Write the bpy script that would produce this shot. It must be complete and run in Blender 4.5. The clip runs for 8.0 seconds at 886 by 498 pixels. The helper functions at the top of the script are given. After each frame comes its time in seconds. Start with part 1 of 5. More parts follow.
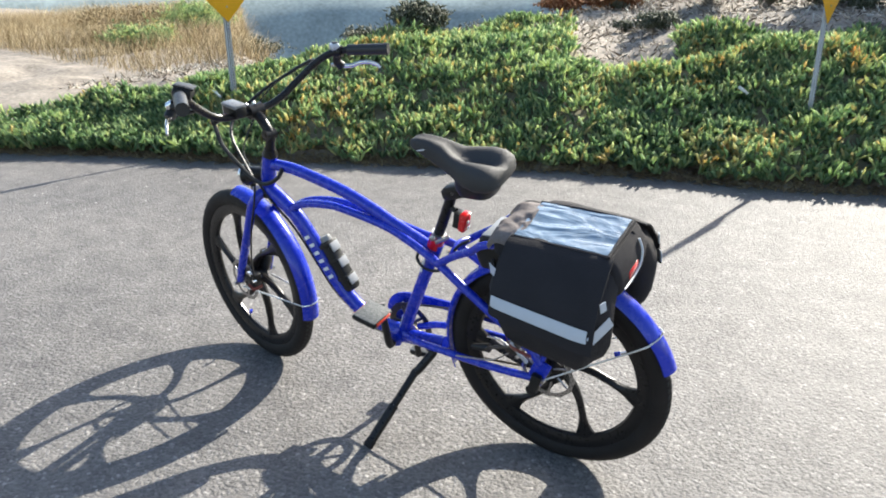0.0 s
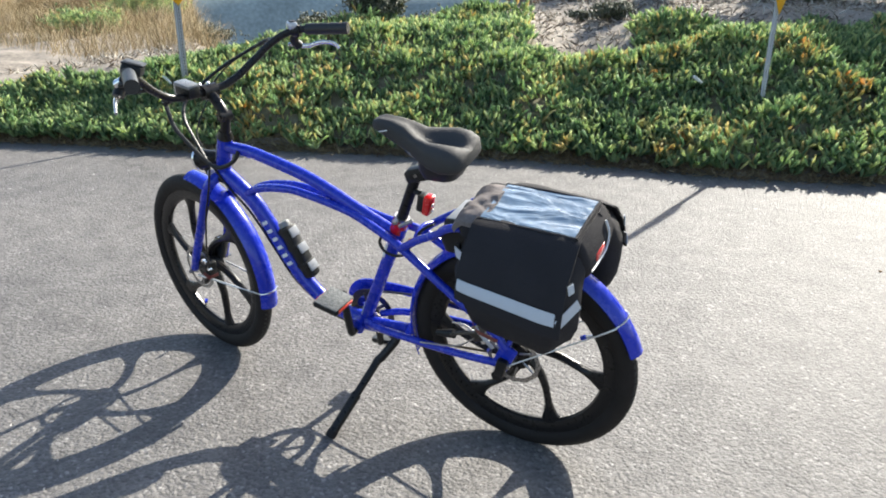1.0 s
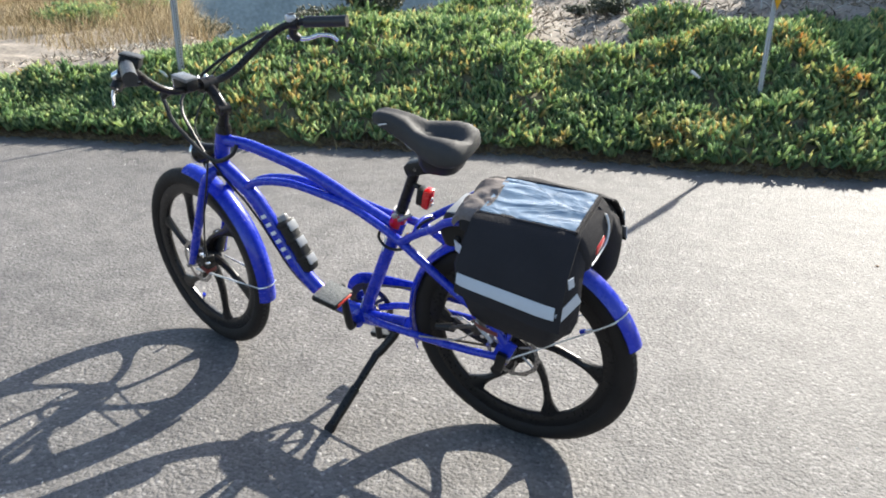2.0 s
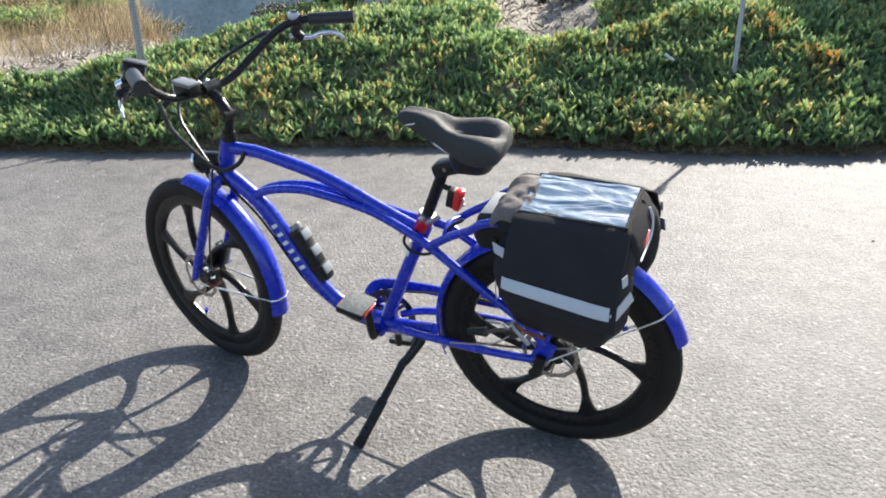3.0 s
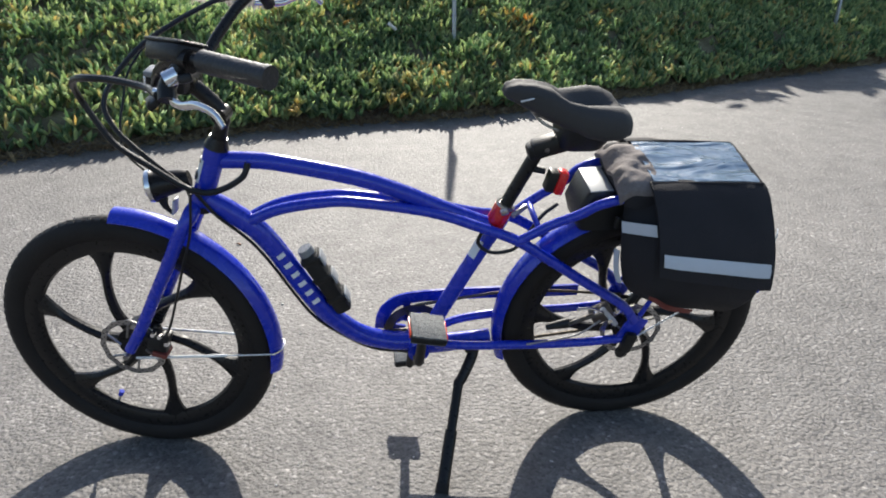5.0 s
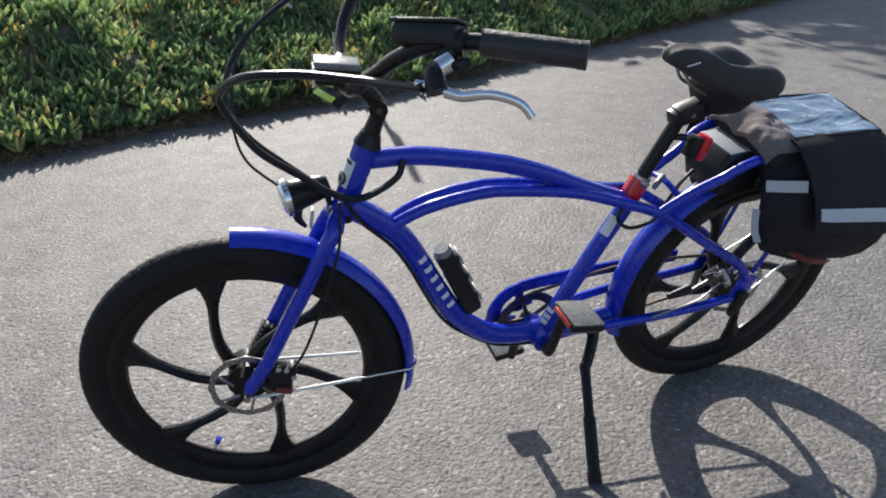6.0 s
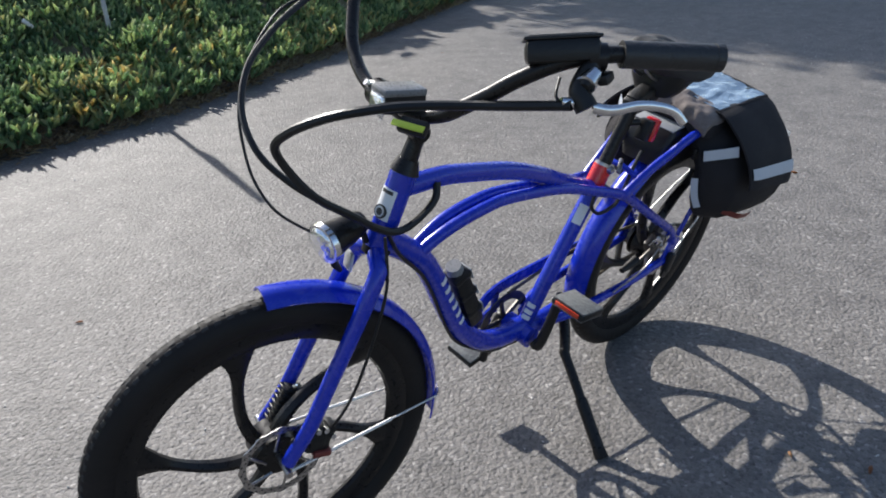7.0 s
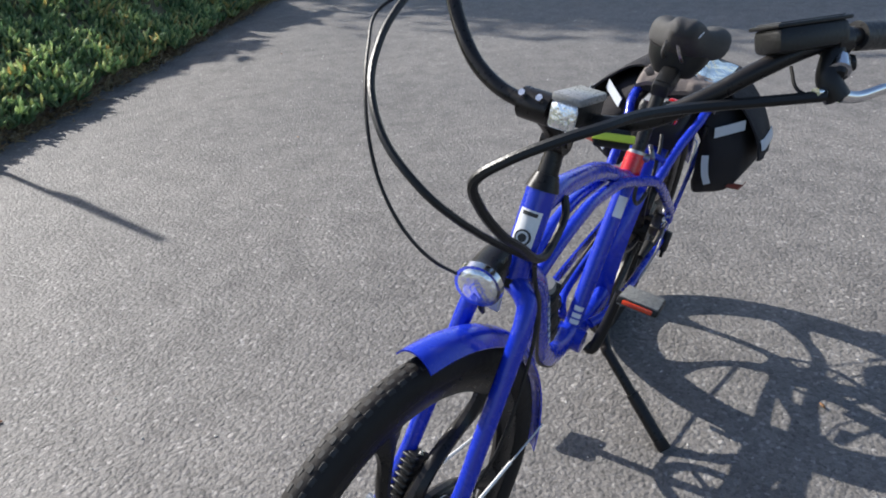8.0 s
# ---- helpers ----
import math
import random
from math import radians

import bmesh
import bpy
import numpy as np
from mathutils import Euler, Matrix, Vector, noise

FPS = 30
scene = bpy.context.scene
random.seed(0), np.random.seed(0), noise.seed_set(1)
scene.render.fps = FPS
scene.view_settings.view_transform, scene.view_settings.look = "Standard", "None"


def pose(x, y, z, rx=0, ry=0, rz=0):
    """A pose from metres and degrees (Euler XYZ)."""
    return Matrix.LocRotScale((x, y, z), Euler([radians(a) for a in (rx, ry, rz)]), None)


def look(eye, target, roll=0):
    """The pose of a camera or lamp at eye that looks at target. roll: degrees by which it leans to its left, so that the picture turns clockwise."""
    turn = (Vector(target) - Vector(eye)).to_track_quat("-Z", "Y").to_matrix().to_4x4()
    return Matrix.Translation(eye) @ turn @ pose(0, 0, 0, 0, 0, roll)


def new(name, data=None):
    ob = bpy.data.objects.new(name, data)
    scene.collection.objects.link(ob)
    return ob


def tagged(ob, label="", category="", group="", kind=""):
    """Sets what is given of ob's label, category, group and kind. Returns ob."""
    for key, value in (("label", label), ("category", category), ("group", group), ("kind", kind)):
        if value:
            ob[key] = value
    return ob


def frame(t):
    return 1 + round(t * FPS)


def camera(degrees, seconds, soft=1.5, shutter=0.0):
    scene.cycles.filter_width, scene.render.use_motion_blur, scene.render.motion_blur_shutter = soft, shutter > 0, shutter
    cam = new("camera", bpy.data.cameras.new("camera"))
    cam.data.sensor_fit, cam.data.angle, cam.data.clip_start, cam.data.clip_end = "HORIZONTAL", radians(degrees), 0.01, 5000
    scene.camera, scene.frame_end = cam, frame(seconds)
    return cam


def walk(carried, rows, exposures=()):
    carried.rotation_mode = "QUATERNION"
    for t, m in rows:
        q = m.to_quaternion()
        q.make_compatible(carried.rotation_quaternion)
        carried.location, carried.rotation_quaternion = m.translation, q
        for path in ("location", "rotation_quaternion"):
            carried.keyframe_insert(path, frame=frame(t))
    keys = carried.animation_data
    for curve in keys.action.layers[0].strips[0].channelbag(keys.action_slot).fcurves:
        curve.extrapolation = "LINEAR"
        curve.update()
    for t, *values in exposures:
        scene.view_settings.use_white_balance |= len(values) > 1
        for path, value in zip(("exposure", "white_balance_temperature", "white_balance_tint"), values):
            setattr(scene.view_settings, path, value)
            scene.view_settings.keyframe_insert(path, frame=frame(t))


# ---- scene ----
cam = camera(62.84, 8.0, soft=1.9)
PATH = [
    (0, (0.731, -1.765, 1.358), (-0.291, -0.192, 0.665), -0.41),
    (0.5, (0.689, -1.785, 1.325), (-0.259, -0.17, 0.624), 0.84),
    (1, (0.696, -1.747, 1.323), (-0.219, -0.119, 0.609), 0.52),
    (1.5, (0.695, -1.735, 1.321), (-0.223, -0.112, 0.597), 1.00),
    (1.7, (0.694, -1.737, 1.32), (-0.219, -0.11, 0.597), 0.90),
    (2.8, (0.556, -1.786, 1.316), (-0.282, -0.131, 0.568), -0.50),
    (3, (0.479, -1.758, 1.316), (-0.323, -0.085, 0.568), -1.13),
    (3.5, (0.233, -1.715, 1.313), (-0.456, 0.005, 0.563), -1.83),
    (4, (-0.071, -1.765, 1.283), (-0.426, 0.047, 0.516), -1.22),
    (4.2, (-0.187, -1.766, 1.276), (-0.393, 0.056, 0.478), -0.38),
    (5.3, (-0.858, -1.615, 1.258), (-0.497, 0.173, 0.441), 0.15),
    (5.5, (-0.994, -1.583, 1.258), (-0.517, 0.172, 0.426), 0.08),
    (6, (-1.272, -1.393, 1.241), (-0.659, 0.3, 0.37), -1.00),
    (6.5, (-1.486, -1.248, 1.261), (-0.68, 0.348, 0.365), -5.39),
    (7, (-1.693, -1.058, 1.274), (-0.499, 0.271, 0.375), -1.79),
    (7.5, (-1.794, -0.777, 1.26), (-0.439, 0.376, 0.346), -2.48),
    (8, (-1.895, -0.544, 1.275), (-0.384, 0.374, 0.339), -2.90),
]
EXPOSURES = [(0, 1.34, 6450, 8), (0.5, 1.26, 6450, 8), (1, 1.22, 6450, 8), (3.5, 1.2, 6400, 9), (4, 1.14, 6400, 9), (5.5, 0.68, 6380, 10), (7, 0.58, 6150, 11), (8, 0.67, 6150, 11)]
walk(cam, [(t, look(eye, target, roll)) for t, eye, target, roll in PATH], EXPOSURES)

# ---- light ----
SUN = Vector((0.2, 1.5, 1.0)).normalized()
world = bpy.data.worlds.new("world")
scene.world = world
world.use_nodes = True
sky = world.node_tree.nodes.new("ShaderNodeTexSky")
sky.sky_type, sky.sun_disc = "NISHITA", False
sky.sun_elevation, sky.sun_rotation = math.asin(SUN.z), math.atan2(SUN.x, SUN.y)
sky.air_density, sky.dust_density = 1.0, 1.6
world.node_tree.links.new(sky.outputs[0], world.node_tree.nodes["Background"].inputs[0])
world.node_tree.nodes["Background"].inputs[1].default_value = 0.115
sun = new("sun", bpy.data.lights.new("sun", "SUN"))
sun.data.energy, sun.data.angle, sun.data.color = 5.0, radians(0.6), (1.0, 0.94, 0.84)
sun.matrix_world = look(SUN * 30, (0, 0, 0))


# ---- materials ----
def material(name, base, rough=0.5, metal=0.0, vary=0.15, scale=8.0, bump=0.0, bump_scale=60.0, coat=0.0, spec=0.5):
    """A surface with cloudy variation at two scales and fine relief."""
    m = bpy.data.materials.new(name)
    m.use_nodes = True
    nt = m.node_tree
    b = nt.nodes["Principled BSDF"]
    b.inputs["Metallic"].default_value = metal
    b.inputs["Coat Weight"].default_value = coat
    b.inputs["Coat Roughness"].default_value = 0.05
    b.inputs["Specular IOR Level"].default_value = spec
    co = nt.nodes.new("ShaderNodeTexCoord")
    n1, n2 = nt.nodes.new("ShaderNodeTexNoise"), nt.nodes.new("ShaderNodeTexNoise")
    for n, s in ((n1, scale), (n2, scale * 9)):
        n.inputs["Scale"].default_value, n.inputs["Detail"].default_value = s, 4
        nt.links.new(co.outputs["Object"], n.inputs["Vector"])
    add = nt.nodes.new("ShaderNodeMath")
    add.operation = "ADD"
    nt.links.new(n1.outputs["Fac"], add.inputs[0])
    nt.links.new(n2.outputs["Fac"], add.inputs[1])
    ramp = nt.nodes.new("ShaderNodeMapRange")
    ramp.inputs[1].default_value, ramp.inputs[2].default_value = 0.6, 1.4
    ramp.inputs[3].default_value, ramp.inputs[4].default_value = 1 - vary, 1 + vary
    nt.links.new(add.outputs[0], ramp.inputs[0])
    mix = nt.nodes.new("ShaderNodeVectorMath")
    mix.operation = "SCALE"
    mix.inputs[0].default_value = base
    nt.links.new(ramp.outputs[0], mix.inputs["Scale"])
    nt.links.new(mix.outputs[0], b.inputs["Base Color"])
    r2 = nt.nodes.new("ShaderNodeMapRange")
    r2.inputs[1].default_value, r2.inputs[2].default_value = 0.3, 0.7
    r2.inputs[3].default_value, r2.inputs[4].default_value = max(0.02, rough - 0.08), min(1, rough + 0.08)
    nt.links.new(n2.outputs["Fac"], r2.inputs[0])
    nt.links.new(r2.outputs[0], b.inputs["Roughness"])
    if bump:
        n3, bp = nt.nodes.new("ShaderNodeTexNoise"), nt.nodes.new("ShaderNodeBump")
        n3.inputs["Scale"].default_value, n3.inputs["Detail"].default_value = bump_scale, 5
        nt.links.new(co.outputs["Object"], n3.inputs["Vector"])
        bp.inputs["Strength"].default_value, bp.inputs["Distance"].default_value = bump, 0.004
        nt.links.new(n3.outputs["Fac"], bp.inputs["Height"])
        nt.links.new(bp.outputs[0], b.inputs["Normal"])
    return m


BLUE = material("blue_paint", (0.010, 0.030, 0.43), 0.26, vary=0.06, scale=5, coat=0.4, spec=0.35)
RUBBER = material("tyre_rubber", (0.016, 0.0135, 0.0125), 0.66, vary=0.3, scale=14, bump=0.3, bump_scale=90, spec=0.22)
DUSTYRUBBER = material("dusty_tread", (0.019, 0.018, 0.017), 0.7, vary=0.5, scale=30)
BLACK = material("black_paint", (0.013, 0.0115, 0.011), 0.32, vary=0.2, scale=10, spec=0.27)
PLASTIC = material("black_plastic", (0.010, 0.010, 0.010), 0.42, vary=0.2, scale=20, bump=0.15, bump_scale=200, spec=0.35)
GRIP = material("grip_rubber", (0.02, 0.02, 0.02), 0.45, vary=0.2, scale=30, bump=0.4, bump_scale=150)
LEATHER = material("saddle_cloth", (0.034, 0.033, 0.033), 0.75, vary=0.2, scale=16, bump=0.25, bump_scale=220)
CHROME = material("chrome", (0.72, 0.72, 0.73), 0.16, 1.0, vary=0.08, scale=20)
STEEL = material("steel", (0.42, 0.41, 0.4), 0.32, 1.0, vary=0.2, scale=30)
DARKSTEEL = material("oiled_steel", (0.12, 0.11, 0.1), 0.42, 1.0, vary=0.4, scale=40)
CHAIN = material("chain_steel", (0.16, 0.13, 0.09), 0.5, 0.8, vary=0.4, scale=60)
SILVER = material("silver_paint", (0.55, 0.56, 0.58), 0.35, 0.4, vary=0.08, scale=12)
GREYPLATE = material("grey_panel", (0.3, 0.31, 0.32), 0.5, vary=0.08, scale=10)
LAMPGREY = material("lamp_shell_grey", (0.22, 0.22, 0.215), 0.3, vary=0.1, scale=30)
RED = material("red_plastic", (0.62, 0.012, 0.015), 0.22, vary=0.08, scale=20, coat=0.5)
ORANGE = material("orange_reflector", (0.6, 0.055, 0.015), 0.25, vary=0.15, scale=40, coat=0.5)
WHITE = material("white_print", (0.72, 0.73, 0.74), 0.45, vary=0.06, scale=30)
INK = material("dark_print", (0.03, 0.03, 0.03), 0.5, vary=0.1, scale=30)
YELLOWGREEN = material("lime_sticker", (0.5, 0.62, 0.05), 0.4, vary=0.08, scale=30)
NYLON = material("black_nylon", (0.024, 0.022, 0.024), 0.85, vary=0.25, scale=9, bump=0.5, bump_scale=320, spec=0.25)
NYLONGREY = material("faded_nylon", (0.17, 0.145, 0.135), 0.8, vary=0.3, scale=18, bump=0.7, bump_scale=60, spec=0.3)
REFLECT = material("reflective_tape", (0.5, 0.53, 0.57), 0.5, vary=0.05, scale=30, bump=0.2, bump_scale=300)
SANDPAPER = material("pedal_grit", (0.14, 0.145, 0.14), 0.8, vary=0.6, scale=90, bump=0.8, bump_scale=260)
MAROON = material("maroon_print", (0.16, 0.03, 0.022), 0.5, vary=0.3, scale=60)
YELLOW = material("sign_yellow", (0.85, 0.42, 0.012), 0.45, vary=0.08, scale=6)
WIRE = material("bright_wire", (0.80, 0.80, 0.79), 0.4, 0.5, vary=0.06, scale=20)
GALV = material("galvanised_steel", (0.4, 0.42, 0.44), 0.5, 0.6, vary=0.2, scale=10)


def vinyl_material():
    # blue of the reflected sky is put into the base colour of clear vinyl
    m = material("clear_vinyl", (0.17, 0.24, 0.31), 0.12, vary=0.35, scale=5, coat=1.0)
    nt = m.node_tree
    co = nt.nodes.new("ShaderNodeTexCoord")
    mp = nt.nodes.new("ShaderNodeMapping")
    mp.inputs["Scale"].default_value = (3.5, 15, 15)
    mp.inputs["Rotation"].default_value = (0, 0, 0.45)
    n, bp = nt.nodes.new("ShaderNodeTexNoise"), nt.nodes.new("ShaderNodeBump")
    n.inputs["Scale"].default_value, n.inputs["Detail"].default_value, n.inputs["Distortion"].default_value = 1.1, 4, 1.2
    bp.inputs["Strength"].default_value, bp.inputs["Distance"].default_value = 0.85, 0.016
    nt.links.new(co.outputs["Object"], mp.inputs[0])
    nt.links.new(mp.outputs[0], n.inputs["Vector"])
    nt.links.new(n.outputs["Fac"], bp.inputs["Height"])
    nt.links.new(bp.outputs[0], nt.nodes["Principled BSDF"].inputs["Normal"])
    nt.links.new(bp.outputs[0], nt.nodes["Principled BSDF"].inputs["Coat Normal"])
    return m


def lens_material():
    m = material("clear_lens", (0.9, 0.92, 0.95), 0.1, 0.9, vary=0.15, scale=70, bump=1.0, bump_scale=70, coat=1.0)
    return m


def asphalt_material():
    """Worn grey asphalt: pale and dark stones in a bitumen binder, with soft patches and stains."""
    m = bpy.data.materials.new("asphalt")
    m.use_nodes = True
    nt = m.node_tree
    b = nt.nodes["Principled BSDF"]
    co = nt.nodes.new("ShaderNodeTexCoord")

    def tex(kind, scale, detail=3.0):
        n = nt.nodes.new(kind)
        n.inputs["Scale"].default_value = scale
        if kind == "ShaderNodeTexNoise":
            n.inputs["Detail"].default_value = detail
        nt.links.new(co.outputs["Object"], n.inputs["Vector"])
        return n

    def ramp(src, stops):
        r = nt.nodes.new("ShaderNodeValToRGB")
        while len(r.color_ramp.elements) < len(stops):
            r.color_ramp.elements.new(0.5)
        for e, (p, c) in zip(r.color_ramp.elements, stops):
            e.position, e.color = p, (*c, 1)
        nt.links.new(src, r.inputs[0])
        return r

    def mul(a, c):
        x = nt.nodes.new("ShaderNodeMix")
        x.data_type, x.blend_type = "RGBA", "MULTIPLY"
        x.inputs[0].default_value = 1.0
        nt.links.new(a, x.inputs[6])
        nt.links.new(c, x.inputs[7])
        return x.outputs[2]

    stone = tex("ShaderNodeTexVoronoi", 98.0)
    sep = nt.nodes.new("ShaderNodeSeparateColor")
    nt.links.new(stone.outputs["Color"], sep.inputs[0])
    grain = ramp(sep.outputs[0], [(0.0, (0.110, 0.104, 0.098)), (0.35, (0.142, 0.134, 0.127)), (0.75, (0.163, 0.154, 0.146)), (0.94, (0.192, 0.182, 0.173)), (1.0, (0.29, 0.277, 0.264))])
    fine = ramp(tex("ShaderNodeTexNoise", 300.0, 4).outputs["Fac"], [(0.35, (0.80, 0.80, 0.80)), (0.65, (1.16, 1.16, 1.16))])
    pits = ramp(tex("ShaderNodeTexNoise", 75.0, 3).outputs["Fac"], [(0.30, (0.55, 0.55, 0.55)), (0.42, (1.0, 1.0, 1.0))])
    patch = ramp(tex("ShaderNodeTexNoise", 0.7, 5).outputs["Fac"], [(0.3, (0.86, 0.86, 0.87)), (0.7, (1.12, 1.11, 1.10))])
    stain = ramp(tex("ShaderNodeTexNoise", 6.5, 7).outputs["Fac"], [(0.34, (0.80, 0.80, 0.80)), (0.58, (1.05, 1.05, 1.04))])
    col = mul(mul(mul(mul(grain.outputs[0], fine.outputs[0]), pits.outputs[0]), patch.outputs[0]), stain.outputs[0])
    nt.links.new(col, b.inputs["Base Color"])
    b.inputs["Roughness"].default_value = 0.68
    b.inputs["Specular IOR Level"].default_value = 0.36
    b1, b2 = nt.nodes.new("ShaderNodeBump"), nt.nodes.new("ShaderNodeBump")
    b1.inputs["Strength"].default_value, b1.inputs["Distance"].default_value = 0.6, 0.004
    b2.inputs["Strength"].default_value, b2.inputs["Distance"].default_value = 0.7, 0.009
    b1.invert = True
    nt.links.new(stone.outputs["Distance"], b1.inputs["Height"])
    nt.links.new(tex("ShaderNodeTexNoise", 62.0, 5).outputs["Fac"], b2.inputs["Height"])
    nt.links.new(b1.outputs[0], b2.inputs["Normal"])
    nt.links.new(b2.outputs[0], b.inputs["Normal"])
    return m


def leaf_material(name, stops, rough=0.4, through_light=0.3, spec=0.4, old=None):
    """Leaves: each one takes its own tint, and some light comes through."""
    m = bpy.data.materials.new(name)
    m.use_nodes = True
    nt = m.node_tree
    b = nt.nodes["Principled BSDF"]
    geo, r = nt.nodes.new("ShaderNodeNewGeometry"), nt.nodes.new("ShaderNodeValToRGB")
    while len(r.color_ramp.elements) < len(stops):
        r.color_ramp.elements.new(0.5)
    for e, (p, c) in zip(r.color_ramp.elements, stops):
        e.position, e.color = p, (*c, 1)
    co, n = nt.nodes.new("ShaderNodeTexCoord"), nt.nodes.new("ShaderNodeTexNoise")
    n.inputs["Scale"].default_value, n.inputs["Detail"].default_value = 1.3, 3
    nt.links.new(co.outputs["Object"], n.inputs["Vector"])
    a = nt.nodes.new("ShaderNodeMath")
    a.operation = "MULTIPLY_ADD"
    a.inputs[1].default_value, a.inputs[2].default_value = 0.85, -0.44
    nt.links.new(n.outputs["Fac"], a.inputs[0])
    s = nt.nodes.new("ShaderNodeMath")
    nt.links.new(geo.outputs["Random Per Island"], s.inputs[0])
    nt.links.new(a.outputs[0], s.inputs[1])
    nt.links.new(s.outputs[0], r.inputs[0])
    leaf = r.outputs[0]
    if old:
        # patches where the leaves have turned
        n2, mr, mx = nt.nodes.new("ShaderNodeTexNoise"), nt.nodes.new("ShaderNodeMapRange"), nt.nodes.new("ShaderNodeMix")
        n2.inputs["Scale"].default_value, n2.inputs["Detail"].default_value = 1.9, 4
        mr.inputs["From Min"].default_value, mr.inputs["From Max"].default_value = 0.61, 0.76
        mx.data_type = "RGBA"
        nt.links.new(co.outputs["Object"], n2.inputs["Vector"])
        nt.links.new(n2.outputs["Fac"], mr.inputs["Value"])
        many = nt.nodes.new("ShaderNodeMath")
        many.operation = "MULTIPLY"
        fl = nt.nodes.new("ShaderNodeMapRange")
        fl.inputs["From Min"].default_value, fl.inputs["From Max"].default_value = 0.25, 0.6
        nt.links.new(geo.outputs["Random Per Island"], fl.inputs["Value"])
        nt.links.new(mr.outputs[0], many.inputs[0])
        nt.links.new(fl.outputs[0], many.inputs[1])
        nt.links.new(many.outputs[0], mx.inputs["Factor"])
        nt.links.new(leaf, mx.inputs["A"])
        mx.inputs["B"].default_value = (*old, 1)
        leaf = mx.outputs["Result"]
    nt.links.new(leaf, b.inputs["Base Color"])
    b.inputs["Roughness"].default_value, b.inputs["Specular IOR Level"].default_value = rough, spec
    t, mix = nt.nodes.new("ShaderNodeBsdfTranslucent"), nt.nodes.new("ShaderNodeMixShader")
    nt.links.new(leaf, t.inputs[0])
    mix.inputs[0].default_value = through_light
    nt.links.new(b.outputs[0], mix.inputs[1])
    nt.links.new(t.outputs[0], mix.inputs[2])
    nt.links.new(mix.outputs[0], nt.nodes["Material Output"].inputs[0])
    return m


def earth_material():
    """Sandy soil, greener and darker under the plants' edge, pale and stony behind."""
    m = material("sandy_soil", (0.27, 0.235, 0.195), 0.9, vary=0.6, scale=2.6, bump=1.0, bump_scale=9, spec=0.2)
    return m


VINYL, LENS, ASPHALT, EARTH = vinyl_material(), lens_material(), asphalt_material(), earth_material()
ICEPLANT = leaf_material("ice_plant_leaves", [(0.0, (0.20, 0.29, 0.17)), (0.3, (0.33, 0.46, 0.26)), (0.6, (0.50, 0.61, 0.33)), (0.88, (0.66, 0.72, 0.40)), (1.0, (0.74, 0.62, 0.32))], 0.5, 0.78, 0.28, (0.74, 0.40, 0.12))
STRAW = leaf_material("dry_grass", [(0.0, (0.20, 0.17, 0.09)), (0.3, (0.36, 0.27, 0.15)), (0.65, (0.50, 0.40, 0.24)), (1.0, (0.62, 0.52, 0.35))], 0.7, 0.4, 0.2)
SHRUB = leaf_material("grey_shrub_leaves", [(0.0, (0.07, 0.08, 0.05)), (0.5, (0.13, 0.14, 0.09)), (1.0, (0.22, 0.21, 0.15))], 0.6, 0.2, 0.3)
DRYSTALK = leaf_material("dry_stalk", [(0.0, (0.12, 0.1, 0.08)), (0.4, (0.25, 0.2, 0.15)), (0.7, (0.42, 0.37, 0.3)), (1.0, (0.6, 0.57, 0.5))], 0.8, 0.1, 0.2)
TREELEAF = leaf_material("tree_leaves", [(0.0, (0.03, 0.06, 0.02)), (0.5, (0.05, 0.09, 0.03)), (1.0, (0.09, 0.13, 0.04))], 0.5, 0.25, 0.4)
DEADLEAF = leaf_material("dead_leaf", [(0.0, (0.2, 0.13, 0.08)), (0.5, (0.34, 0.25, 0.15)), (1.0, (0.48, 0.4, 0.24))], 0.7, 0.35, 0.2)
REDBRUSH = leaf_material("russet_brush", [(0.0, (0.16, 0.06, 0.03)), (0.5, (0.26, 0.11, 0.05)), (1.0, (0.34, 0.2, 0.1))], 0.7, 0.25, 0.2)
BARK = material("bark", (0.14, 0.11, 0.08), 0.9, vary=0.35, scale=6, bump=0.9, bump_scale=20)
TWIG = material("dead_twigs", (0.2, 0.17, 0.14), 0.85, vary=0.35, scale=20)
STONE = material("pale_grit", (0.55, 0.53, 0.5), 0.8, vary=0.25, scale=30)
# grey-blue of the air over the sea is part of this base colour
WATER = material("far_water", (0.20, 0.25, 0.27), 0.7, vary=0.25, scale=0.03, spec=0.15)
# distance haze is mixed into the hill colour as a pale blue-grey
HILL = material("haze_tinted_hill", (0.24, 0.285, 0.285), 1.0, vary=0.35, scale=0.12, spec=0.0)
LITTER = material("white_litter", (0.75, 0.75, 0.74), 0.5, vary=0.08, scale=30)


# ---- mesh helpers ----
def finish(ob, sharp=38):
    ob.data.polygons.foreach_set("use_smooth", [True] * len(ob.data.polygons))
    ob.data.set_sharp_from_angle(angle=radians(sharp))
    return ob


def part(name, bm, mat, parent=None, label="", sharp=38):
    """Links a bmesh as one mesh object under a thing or a part."""
    bmesh.ops.recalc_face_normals(bm, faces=bm.faces)
    me = bpy.data.meshes.new(name)
    bm.to_mesh(me)
    bm.free()
    me.materials.append(mat)
    ob = new(name, me)
    ob.parent = parent
    finish(ob, sharp)
    return tagged(ob, label)


